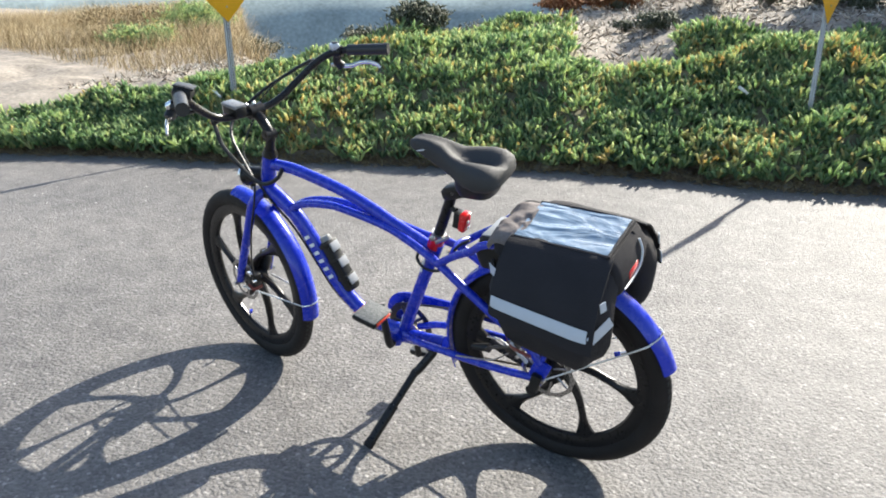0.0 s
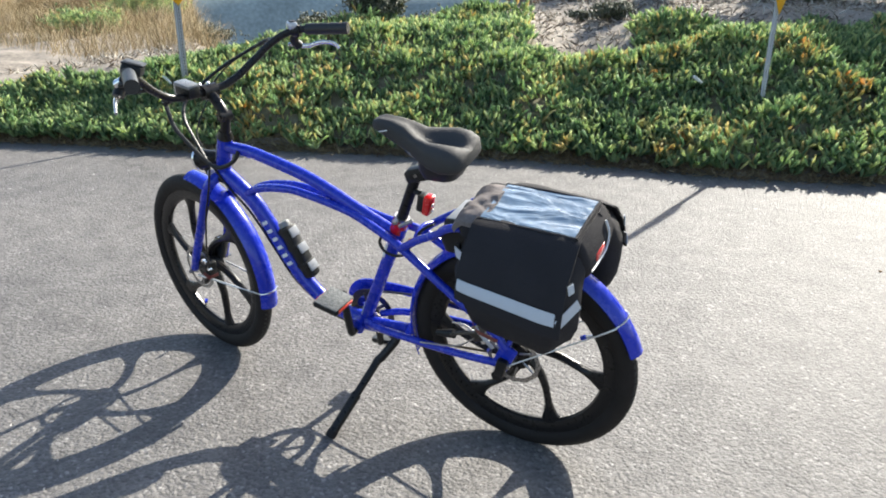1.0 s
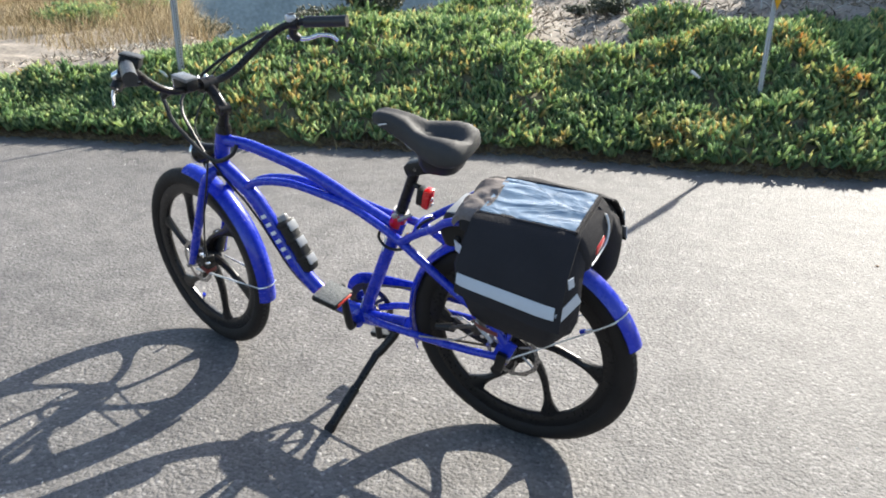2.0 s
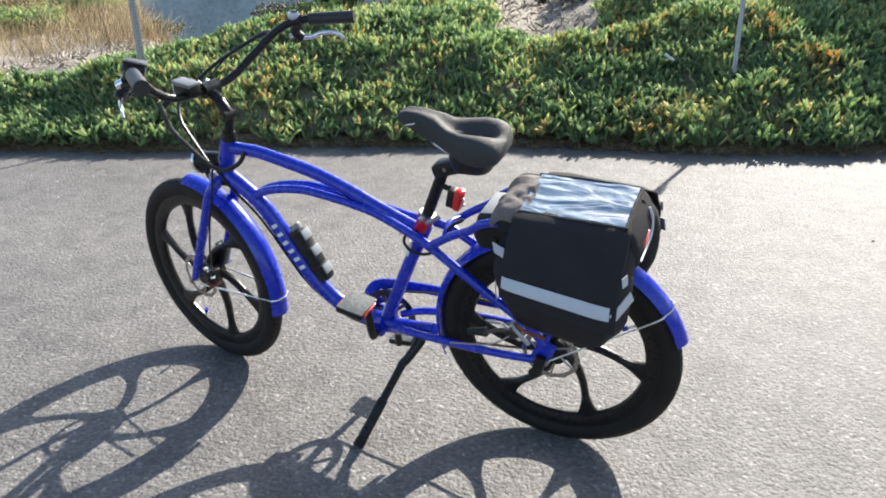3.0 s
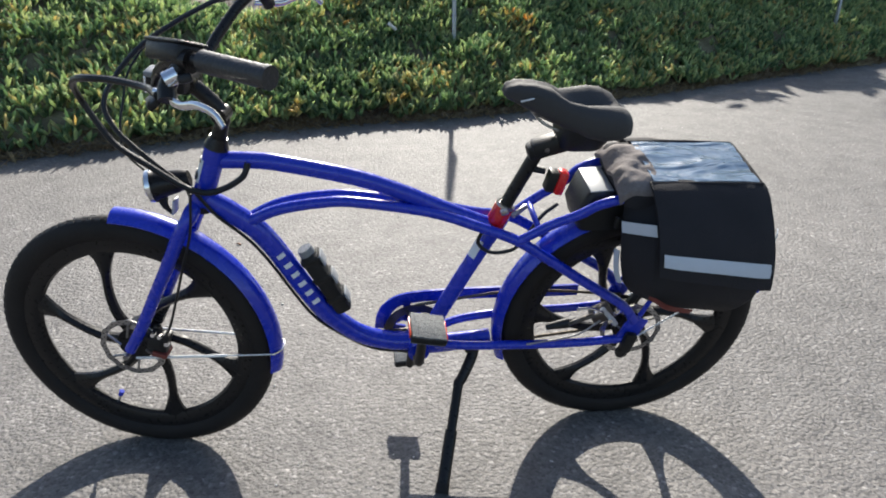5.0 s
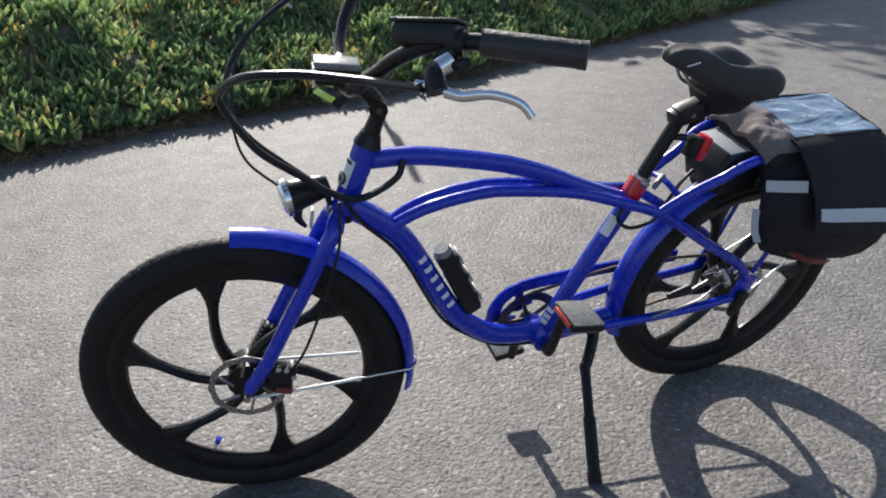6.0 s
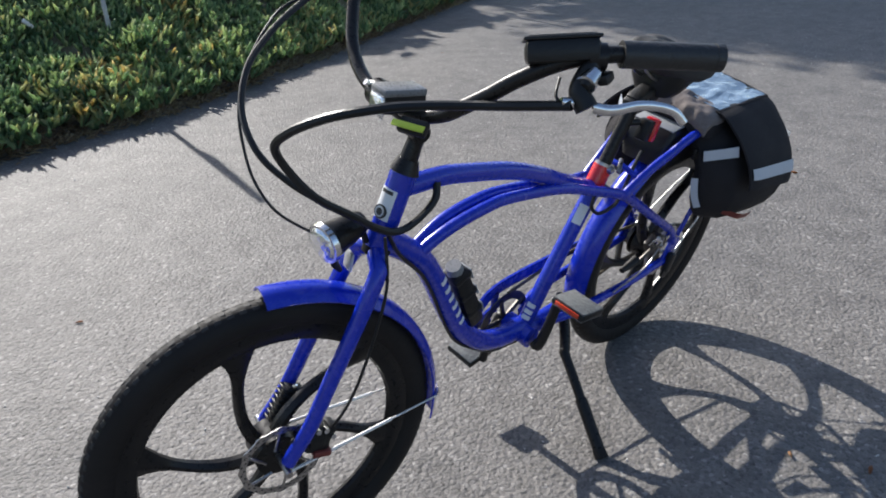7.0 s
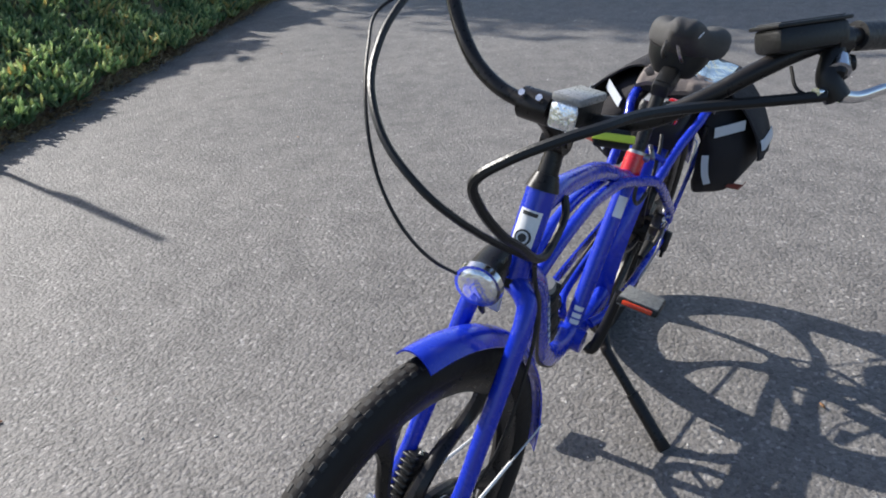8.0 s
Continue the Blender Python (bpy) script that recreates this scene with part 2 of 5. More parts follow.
def smooth_path(pts, per=6):
    """A Catmull-Rom line through the points."""
    pts = [Vector(p) for p in pts]
    if len(pts) < 3:
        return pts
    ext = [2 * pts[0] - pts[1], *pts, 2 * pts[-1] - pts[-2]]
    out = []
    for i in range(1, len(ext) - 2):
        a, b, c, d = ext[i - 1 : i + 3]
        for k in range(per):
            t = k / per
            out.append(0.5 * (2 * b + (c - a) * t + (2 * a - 5 * b + 4 * c - d) * t * t + (3 * b - a - 3 * c + d) * t ** 3))
    return [*out, pts[-1]]


def sweep(pts, radius, n=12, per=6, flat=1.0, bm=None, end=None):
    """A tube along a line; radius may be a number or a pair (start, end); flat squeezes its section."""
    bm = bm or bmesh.new()
    line = smooth_path(pts, per)
    r0, r1 = radius if isinstance(radius, tuple) else (radius, radius)
    side, rings = None, []
    for i, p in enumerate(line):
        t = (line[min(i + 1, len(line) - 1)] - line[max(i - 1, 0)]).normalized()
        if side is None:
            side = t.cross(Vector((0, 1, 0)) if abs(t.y) < 0.9 else Vector((0, 0, 1))).normalized()
        side = (side - t * side.dot(t)).normalized()
        up = t.cross(side)
        r = r0 + (r1 - r0) * i / max(1, len(line) - 1)
        rings.append([bm.verts.new(p + side * (math.cos(2 * math.pi * k / n) * r) + up * (math.sin(2 * math.pi * k / n) * r * flat)) for k in range(n)])
    for a, b in zip(rings, rings[1:]):
        for k in range(n):
            bm.faces.new((a[k], a[(k + 1) % n], b[(k + 1) % n], b[k]))
    bm.faces.new(rings[0][::-1])
    bm.faces.new(rings[-1])
    return bm


def lathe(profile, n=64, bm=None, closed=True, wobble=None):
    """Turns (radius, across) points about the v axis; the axis passes through the origin."""
    bm = bm or bmesh.new()
    rings = []
    for k in range(n):
        a = 2 * math.pi * k / n
        rings.append([bm.verts.new((math.cos(a) * (r + (wobble(k, j) if wobble else 0)), v, math.sin(a) * (r + (wobble(k, j) if wobble else 0)))) for j, (r, v) in enumerate(profile)])
    m = len(profile)
    for k in range(n):
        a, b = rings[k], rings[(k + 1) % n]
        for j in range(m if closed else m - 1):
            bm.faces.new((a[j], a[(j + 1) % m], b[(j + 1) % m], b[j]))
    return bm


def disc_solid(r, v0, v1, n=32, bm=None):
    """A short cylinder across the bike."""
    bm = bm or bmesh.new()
    ra = [bm.verts.new((math.cos(2 * math.pi * k / n) * r, v0, math.sin(2 * math.pi * k / n) * r)) for k in range(n)]
    rb = [bm.verts.new((math.cos(2 * math.pi * k / n) * r, v1, math.sin(2 * math.pi * k / n) * r)) for k in range(n)]
    for k in range(n):
        bm.faces.new((ra[k], ra[(k + 1) % n], rb[(k + 1) % n], rb[k]))
    bm.faces.new(ra)
    bm.faces.new(rb[::-1])
    return bm


def rounded_box(size, bevel=0.004, m=None, seg=2, bm=None):
    """A box with rounded edges, at the pose m."""
    own = bmesh.new()
    bmesh.ops.create_cube(own, size=1)
    bmesh.ops.scale(own, vec=size, verts=own.verts)
    bmesh.ops.bevel(own, geom=own.edges[:], offset=bevel, segments=seg, affect="EDGES", profile=0.5)
    own.transform(m or Matrix())
    if bm is None:
        return own
    tmp = bpy.data.meshes.new("tmp")
    own.to_mesh(tmp)
    own.free()
    bm.from_mesh(tmp)
    bpy.data.meshes.remove(tmp)
    return bm


def loft(loops, caps=True, bm=None):
    bm = bm or bmesh.new()
    rings = [[bm.verts.new(p) for p in loop] for loop in loops]
    n = len(rings[0])
    for a, b in zip(rings, rings[1:]):
        for k in range(n):
            bm.faces.new((a[k], a[(k + 1) % n], b[(k + 1) % n], b[k]))
    if caps:
        bm.faces.new(rings[0][::-1])
        bm.faces.new(rings[-1])
    return bm


def rounded_rect(u0, u1, v0, v1, w, r=0.02, per=4):
    """A rounded rectangle in the plane of height w."""
    out = []
    for cu, cv, a0 in ((u1 - r, v1 - r, 0), (u0 + r, v1 - r, 90), (u0 + r, v0 + r, 180), (u1 - r, v0 + r, 270)):
        for k in range(per + 1):
            a = radians(a0 + 90 * k / per)
            out.append(Vector((cu + r * math.cos(a), cv + r * math.sin(a), w)))
    return out


def strip(pts, height, out, thick=0.003, per=4):
    """A flat tape of that height along a line, standing proud along 'out'."""
    line = smooth_path(pts, per)
    out = Vector(out).normalized()
    loops = []
    for i, p in enumerate(line):
        t = (line[min(i + 1, len(line) - 1)] - line[max(i - 1, 0)]).normalized()
        up = out.cross(t).normalized()
        o = t.cross(up)
        o = o if o.dot(out) > 0 else -o
        h = up * (height / 2)
        loops.append([p + h, p - h, p - h + o * thick, p + h + o * thick])
    return loft(loops)


# ---- electric bicycle: u forward, v to its left, w up, from the rear wheel's foot ----
LEAN = radians(10.67)
bike_pose = Matrix(((-1, 0, 0, 0), (0, -math.cos(LEAN), -math.sin(LEAN), 0.0), (0, -math.sin(LEAN), math.cos(LEAN), 0), (0, 0, 0, 1)))
bike = new("electric_bicycle")
bike.matrix_world = bike_pose
tagged(bike, "blue electric cruiser bicycle with black mag wheels on its kickstand", "bicycle")

WHEEL, BASE = 0.334, 1.224
HUB = Vector((BASE + 0.007, -0.009, WHEEL + 0.001))
HEAD_TOP, HEAD_LOW = Vector((0.967, 0, 0.859)), Vector((1.019, 0, 0.721))
AXIS = (HEAD_TOP - HEAD_LOW).normalized()
STEER = Matrix.Translation(HEAD_LOW) @ Matrix.Rotation(radians(-11.6), 4, AXIS) @ Matrix.Translation(-HEAD_LOW)


def steered(bm, shift=None):
    if shift:
        bm.transform(Matrix.Translation(shift))
    bm.transform(STEER)
    return bm


def frame_tube(name, pts, r, mat=BLUE, flat=1.0, n=14, parent=bike, per=6):
    return part(name, sweep(pts, r, n, per, flat), mat, parent)


frame_tube("head_tube", [HEAD_LOW, HEAD_TOP], 0.0235, n=20)
frame_tube("top_tube", [(0.962, 0, 0.826), (0.883, 0, 0.822), (0.815, 0, 0.809), (0.683, 0, 0.775), (0.58, 0, 0.734), (0.513, 0, 0.701), (0.442, 0, 0.668), (0.362, 0, 0.634)], 0.0185)
frame_tube("down_tube", [(1.008, 0, 0.735), (0.955, 0, 0.694), (0.908, 0, 0.650), (0.871, 0, 0.592), (0.835, 0, 0.520), (0.791, 0, 0.438), (0.756, 0, 0.388), (0.69, 0, 0.328), (0.614, 0, 0.300), (0.54, 0, 0.296)], 0.0245)
frame_tube("seat_tube", [(0.352, 0, 0.662), (0.375, 0, 0.616), (0.427, 0, 0.515), (0.487, 0, 0.391), (0.528, 0, 0.305)], 0.0195)
for side in (1, -1):
    frame_tube("arched_tube", [(0.930, 0.008 * side, 0.672), (0.88, 0.012 * side, 0.698), (0.834, 0.0145 * side, 0.713), (0.763, 0.0155 * side, 0.723), (0.69, 0.0155 * side, 0.722), (0.524, 0.018 * side, 0.692), (0.414, 0.032 * side, 0.658), (0.325, 0.054 * side, 0.630), (0.244, 0.063 * side, 0.578), (0.158, 0.067 * side, 0.516), (0.05, 0.07 * side, 0.440), (0.008, 0.07 * side, 0.385)], 0.0125)
    frame_tube("chainstay", [(0.50, 0.035 * side, 0.306 + 0.006 * side), (0.425, 0.062 * side, 0.317 + 0.008 * side), (0.275, 0.067 * side, 0.322), (0.148, 0.069 * side, 0.322), (0.02, 0.07 * side, 0.330)], 0.0115)
    bm = rounded_box((0.05, 0.008, 0.085), 0.003, pose(0.012, 0.0714 * side, 0.358, 0, -25, 0))
    part("dropout", bm, BLUE, bike)
    frame_tube("rack_tube", [(0.3225, 0.0578 * side, 0.6287), (0.2543, 0.0651 * side, 0.6744), (0.1912, 0.0756 * side, 0.7085), (0.1524, 0.0861 * side, 0.7382), (0.086, 0.0893 * side, 0.7545), (-0.046, 0.0893 * side, 0.7574), (-0.1939, 0.084 * side, 0.7584)], 0.0112)
    frame_tube("rack_strut", [(-0.12, 0.0872 * side, 0.7527), (-0.0584, 0.0798 * side, 0.5628), (-0.0018, 0.0735 * side, 0.4045)], 0.006)
frame_tube("rack_bridge", [(0.2753, 0.063, 0.6606), (0.2828, 0., 0.6763), (0.2753, -0.063, 0.6606)], 0.007)
part("bottom_bracket", disc_solid(0.027, -0.04, 0.04, 24), BLUE, bike).data.transform(Matrix.Translation((0.545, 0, 0.287)))
part("stay_yoke", sweep([(0.545, 0.006, 0.284), (0.47, 0.012, 0.294), (0.40, 0.016, 0.304), (0.361, 0.016, 0.309)], (0.026, 0.023), 18, 4, 0.9), BLUE, bike)

# seat clamp, post and saddle
part("seat_collar", sweep([(0.366, 0, 0.648), (0.347, 0, 0.690)], 0.0235, 20), RED, bike, "bright red anodised seat collar")
bm = sweep([(0.348, 0, 0.689), (0.3445, 0, 0.697)], 0.0225, 20)
rounded_box((0.045, 0.011, 0.010), 0.003, pose(0.318, 0.026, 0.692, 0, 20, 30), bm=bm)
rounded_box((0.018, 0.016, 0.014), 0.004, pose(0.352, 0.024, 0.690, 0, 20, 0), bm=bm)
part("quick_release", bm, STEEL, bike)
part("seat_post", sweep([(0.352, 0, 0.680), (0.290, 0, 0.815), (0.282, 0, 0.832)], 0.0155, 18), BLACK, bike)
bm = rounded_box((0.120, 0.044, 0.042), 0.012, pose(0.243, 0.003, 0.850, 0, 16, 0))
rounded_box((0.05, 0.040, 0.036), 0.010, pose(0.285, 0.001, 0.834, 0, 16, 0), bm=bm)
rounded_box((0.045, 0.045, 0.05), 0.008, pose(0.205, 0.006, 0.868), bm=bm)
part("post_head", bm, PLASTIC, bike)
part("link_bolt", disc_solid(0.006, 0.02, 0.025, 10), STEEL, bike).data.transform(Matrix.Translation((0.270, 0, 0.842)))

SADDLE = [  # u, half width, top, bottom
    (0.378, 0.012, 0.986, 0.972), (0.371, 0.022, 0.996, 0.966), (0.350, 0.029, 1.001, 0.955), (0.315, 0.034, 0.997, 0.935), (0.278, 0.041, 0.987, 0.915), (0.244, 0.055, 0.977, 0.897),
    (0.208, 0.076, 0.970, 0.882), (0.172, 0.089, 0.967, 0.876), (0.142, 0.091, 0.960, 0.878), (0.120, 0.082, 0.947, 0.886), (0.110, 0.062, 0.931, 0.897)]
loops = []
for u, hw, top, low in SADDLE:
    loop = []
    for k in range(40):
        a = 2 * math.pi * k / 40
        c, s = math.cos(a), math.sin(a)
        v = hw * math.copysign(abs(c) ** 0.75, c)
        mid = low + (top - low) * 0.45
        w = mid + ((top - mid) if s > 0 else (mid - low)) * math.copysign(abs(s) ** 0.7, s)
        if s > 0:
            dip = math.exp(-((v / 0.036) ** 2)) * max(0.0, 1 - ((u - 0.190) / 0.082) ** 2)
            w -= 0.044 * dip + 0.004 * math.exp(-((v / 0.012) ** 2))
        loop.append(Vector((u, v, w)))
    loops.append(loop)
saddle = part("saddle", loft(loops), LEATHER, bike, "black padded comfort saddle with a relief groove", 50)
saddle.data.transform(Matrix.Translation((0, -0.010, 0)) @ Matrix.Rotation(radians(5.5), 4, "Z"))
bm = loft([rounded_rect(0.128, 0.245, -0.070, 0.070, 0.905, 0.04), rounded_rect(0.135, 0.25, -0.064, 0.064, 0.876, 0.04), rounded_rect(0.15, 0.245, -0.046, 0.046, 0.848, 0.03)])
part("under_pad", bm, PLASTIC, saddle)
for side in (1, -1):
    part("seat_rail", sweep([(0.315, 0.012 * side, 0.938), (0.285, 0.02 * side, 0.905), (0.22, 0.022 * side, 0.878), (0.15, 0.03 * side, 0.885)], 0.0035, 8), STEEL, saddle)
bm = rounded_box((0.028, 0.002, 0.003), 0.0006, pose(0.332, 0.0565, 0.972, 0, 14, -5))
part("saddle_label", bm, WHITE, saddle)

lamp_rear = part("tail_lamp", rounded_box((0.022, 0.034, 0.056), 0.006, pose(0.234, 0.031, 0.768, 0, -14, 0)), RED, bike, "small red plastic tail lamp on the seat post")
bm = sweep([(0.2976, 0., 0.7867), (0.2659, 0.0147, 0.7869)], 0.008, 10)
rounded_box((0.024, 0.032, 0.05), 0.005, pose(0.253, 0.027, 0.770, 0, -14, 0), bm=bm)
part("lamp_body", bm, PLASTIC, lamp_rear)
for dz in (-0.015, 0.0, 0.015):
    part("lens_dot", rounded_box((0.004, 0.008, 0.008), 0.002, pose(0.222, 0.031, 0.768 + dz, 0, -14, 0)), WHITE, lamp_rear)


# wheels
def spoke(angle, inner=0.04, outer=0.250, sweep_deg=-34.0):
    """One curved cast spoke that widens into the rim."""
    loops = []
    for k in range(11):
        t = k / 10
        r = inner + (outer - inner) * t
        a = radians(angle + sweep_deg * (1 - t) ** 1.6)
        half = 0.0105 + 0.004 * (1 - t) ** 3 + 0.026 * max(0, t - 0.62) ** 2 / 0.145
        th = 0.011 + 0.004 * (1 - t)
        c, tang = Vector((math.cos(a) * r, 0, math.sin(a) * r)), Vector((-math.sin(a), 0, math.cos(a)))
        e = 0.35
        loops.append([c + tang * half * x + Vector((0, th * y, 0)) for x, y in ((-1, -e), (-e, -1), (e, -1), (1, -e), (1, e), (e, 1), (-e, 1), (-1, e))])
    return loft(loops)


def build_wheel(name, place, phase, turn, valve_at, label):
    """A wheel with tyre, cast rim, six spokes, hub, brake disc and valve."""
    wheel = new(name)
    wheel.parent = bike
    tagged(wheel, label)

    def put(nm, bm, mat, text=""):
        bm.transform(Matrix.Translation(place))
        if turn:
            bm.transform(STEER)
        return part(nm, bm, mat, wheel, text)

    prof = [(0.281, -0.016), (0.288, -0.022), (0.300, -0.026), (0.314, -0.0255), (0.325, -0.020), (0.3325, -0.012), (0.3350, -0.004), (0.3350, 0.004), (0.3325, 0.012), (0.325, 0.020), (0.314, 0.0255), (0.300, 0.026), (0.288, 0.022), (0.281, 0.016)]
    put("tyre", lathe(prof, 180, wobble=lambda k, j: -0.0014 if (j in (6, 7) and k % 4 == 0) or (j in (4, 9) and k % 4 == 2) or (j in (5, 8) and k % 4 == 1) else 0.0), RUBBER, "wide black rubber tyre with a block tread")
    bm = bmesh.new()
    for k in range(96):
        a = 2 * math.pi * k / 96
        for v, r, off in ((-0.0110, 0.3315, 0.5), (0.0, 0.3338, 0.0), (0.0110, 0.3315, 0.5)):
            b2 = a + off * 2 * math.pi / 96
            rounded_box((0.0030, 0.0075, 0.0125), 0.0008, Matrix.Rotation(-b2, 4, "Y") @ Matrix.Translation((r, v, 0)) @ Matrix.Rotation(v * 42, 4, "Z"), 1, bm=bm)
    put("tread", bm, DUSTYRUBBER, "grey worn tread blocks")
    put("rim", lathe([(0.285, -0.015), (0.285, 0.015), (0.272, 0.0165), (0.254, 0.013), (0.246, 0.009), (0.242, 0.0), (0.246, -0.009), (0.254, -0.013), (0.272, -0.0165)], 120), BLACK, "black cast rim")
    for k in range(6):
        put("spoke", spoke(phase + 60 * k), BLACK)
    put("hub", disc_solid(0.044, -0.03, 0.03, 36), BLACK)
    put("axle", disc_solid(0.007, -0.085, 0.085, 14), STEEL)
    rotor = put("brake_disc", lathe([(0.080, 0.0415), (0.080, 0.0435), (0.067, 0.0435), (0.067, 0.0415)], 60, wobble=lambda k, j: (0.0016 if k % 5 < 2 else -0.0012) if j < 2 else 0.0), STEEL, "drilled steel brake disc")
    holes = bmesh.new()
    for k in range(48):
        a = radians(7.5 * k)
        r = 0.0708 if k % 2 else 0.0762
        rounded_box((0.0042, 0.0030, 0.0060), 0.0009, Matrix.Rotation(-a - 0.5, 4, "Y") @ Matrix.Translation((r, 0.0425, 0)), 1, bm=holes)
    holes.transform(Matrix.Translation(place))
    if turn:
        holes.transform(STEER)
    part("disc_holes", holes, INK, rotor)
    for k in range(6):
        a = radians(60 * k + 10)
        b2 = sweep([(math.cos(a) * 0.03, 0.0425, math.sin(a) * 0.03), (math.cos(a + 0.35) * 0.067, 0.0425, math.sin(a + 0.35) * 0.067)], 0.003, 6, 1)
        b2.transform(Matrix.Translation(place))
        if turn:
            b2.transform(STEER)
        part("disc_arm", b2, STEEL, rotor)
    a = radians(valve_at)
    put("valve", sweep([(math.cos(a) * 0.246, 0, math.sin(a) * 0.246), (math.cos(a) * 0.208, 0, math.sin(a) * 0.208)], (0.004, 0.003), 8), CHROME)
    put("valve_cap", sweep([(math.cos(a) * 0.218, 0, math.sin(a) * 0.218), (math.cos(a) * 0.204, 0, math.sin(a) * 0.204)], 0.0065, 10), BLUE, "blue valve cap")
    return wheel


build_wheel("front_wheel", HUB, 19, True, -65, "front wheel with black tyre and six curved black spokes")
build_wheel("rear_wheel", Vector((0, 0, WHEEL)), 8, False, 152, "rear wheel with black tyre and six curved black spokes")


def fender(name, place, a0, a1, radius, turn, label):
    loops = []
    n = 44
    for i in range(n + 1):
        a = radians(a0 + (a1 - a0) * i / n)
        loop = []
        for r_off, half in ((0.0, 1.0), (-0.0028, 0.96)):
            row = []
            for k in range(11):
                x = -1 + 2 * k / 10
                r = radius + r_off - 0.019 * abs(x) ** 2.4
                row.append((r, 0.034 * half * x))
            loop += row if r_off == 0 else row[::-1]
        loops.append([Vector((math.cos(a) * r, v, math.sin(a) * r)) for r, v in loop])
    bm = loft(loops)
    bm.transform(Matrix.Translation(place))
    if turn:
        bm.transform(STEER)
    return part(name, bm, BLUE, bike, label)


front_fender = fender("front_fender", HUB, 90.2, 190.0, 0.356, True, "glossy blue front mudguard")
rear_fender = fender("rear_fender", Vector((0, 0, WHEEL)), -16, 164, 0.356, False, "glossy blue rear mudguard")
for side in (1, -1):
    a = radians(179.6)
    root, tip = HUB + Vector((-0.012, 0.060 * side, -0.018)), HUB + Vector((math.cos(a) * 0.345, 0.034 * side, math.sin(a) * 0.345))
    stay = part("fender_stay", steered(sweep([root, tip], 0.0019, 8)), WIRE, front_fender)
    part("stay_sleeve", steered(sweep([root, root.lerp(tip, 0.66)], 0.0034, 8)), WIRE, stay)
    a = radians(147)
    part("fender_stay", sweep([(0, 0.075 * side, WHEEL), (math.cos(a) * 0.3, 0.05 * side, WHEEL + math.sin(a) * 0.3), (math.cos(a) * 0.345, 0.034 * side, WHEEL + math.sin(a) * 0.345)], 0.0024, 8), WIRE, rear_fender)
for place, a, turn in ((HUB, 179.6, True), (Vector((0, 0, WHEEL)), 147, False)):
    a = radians(a)
    bm = sweep([place + Vector((math.cos(a) * (0.359 - 0.019 * abs(x) ** 2.4), 0.035 * x, math.sin(a) * (0.359 - 0.019 * abs(x) ** 2.4))) for x in (-1, -0.7, -0.35, 0, 0.35, 0.7, 1)], 0.0028, 8, 3)
    part("stay_clip", steered(bm) if turn else bm, CHROME, front_fender if turn else rear_fender)

# fork
for side in (1, -1):
    part("fork_leg", steered(sweep([(1.030, 0.022 * side, 0.716), (1.034, 0.040 * side, 0.705), (1.054, 0.051 * side, 0.672), (1.092, 0.054 * side, 0.594), (1.138, 0.057 * side, 0.504), (1.182, 0.060 * side, 0.418), (1.226, -0.007 + 0.062 * side, 0.345)], (0.0165, 0.0138), 14)), BLUE, bike)
part("fork_crown", steered(sweep([(1.035, -0.042, 0.702), (1.030, -0.025, 0.716), (1.024, 0, 0.720), (1.030, 0.025, 0.716), (1.035, 0.042, 0.702)], 0.017, 12)), BLUE, bike)
part("lower_headset", sweep([HEAD_LOW - AXIS * 0.01, HEAD_LOW + AXIS * 0.004], 0.0255, 22), BLACK, bike)
part("upper_headset", sweep([HEAD_TOP - AXIS * 0.002, HEAD_TOP + AXIS * 0.010, HEAD_TOP + AXIS * 0.022], (0.0265, 0.0185), 22), BLACK, bike)
# front brake caliper over the disc, behind the leg, and the finned block on the inside of the other leg
AT = pose(HUB.x - 0.070, 0.035, HUB.z + 0.026, 0, -14, 0)
bm = rounded_box((0.050, 0.034, 0.052), 0.008, AT)
rounded_box((0.034, 0.040, 0.036), 0.006, AT @ pose(0.004, 0, 0.002), bm=bm)
rounded_box((0.016, 0.030, 0.020), 0.004, AT @ pose(-0.020, 0.004, 0.026), bm=bm)
rounded_box((0.050, 0.010, 0.016), 0.003, AT @ pose(0.034, 0.014, 0.010), bm=bm)
caliper = part("front_brake_caliper", steered(bm), PLASTIC, bike, "black brake caliper with a dark red foot")
part("caliper_foot", steered(rounded_box((0.036, 0.042, 0.015), 0.004, AT @ pose(-0.010, 0.002, -0.026))), MAROON, caliper, "dark red caliper foot")
for du, dw in ((-0.006, 0.027), (0.010, 0.027), (-0.024, 0.010)):
    part("caliper_bolt", steered(sweep([AT @ Vector((du, 0.010, dw)), AT @ Vector((du, 0.022, dw + 0.003))], 0.0055, 8)), CHROME, caliper)
FIN_AT = pose(1.190, -0.040, 0.398, 0, -28, 0)
bm = rounded_box((0.036, 0.022, 0.084), 0.005, FIN_AT)
for k in range(7):
    rounded_box((0.048, 0.028, 0.005), 0.0015, FIN_AT @ pose(0.002, 0, -0.036 + 0.012 * k), 1, bm=bm)
part("finned_block", steered(bm), PLASTIC, bike, "finned dark grey block on the fork leg")
for w in (-0.046, 0.047):
    part("block_bolt", steered(sweep([FIN_AT @ Vector((0.006, 0.010, w - 0.004)), FIN_AT @ Vector((0.006, 0.010, w + 0.003))], 0.005, 8)), CHROME, bike)

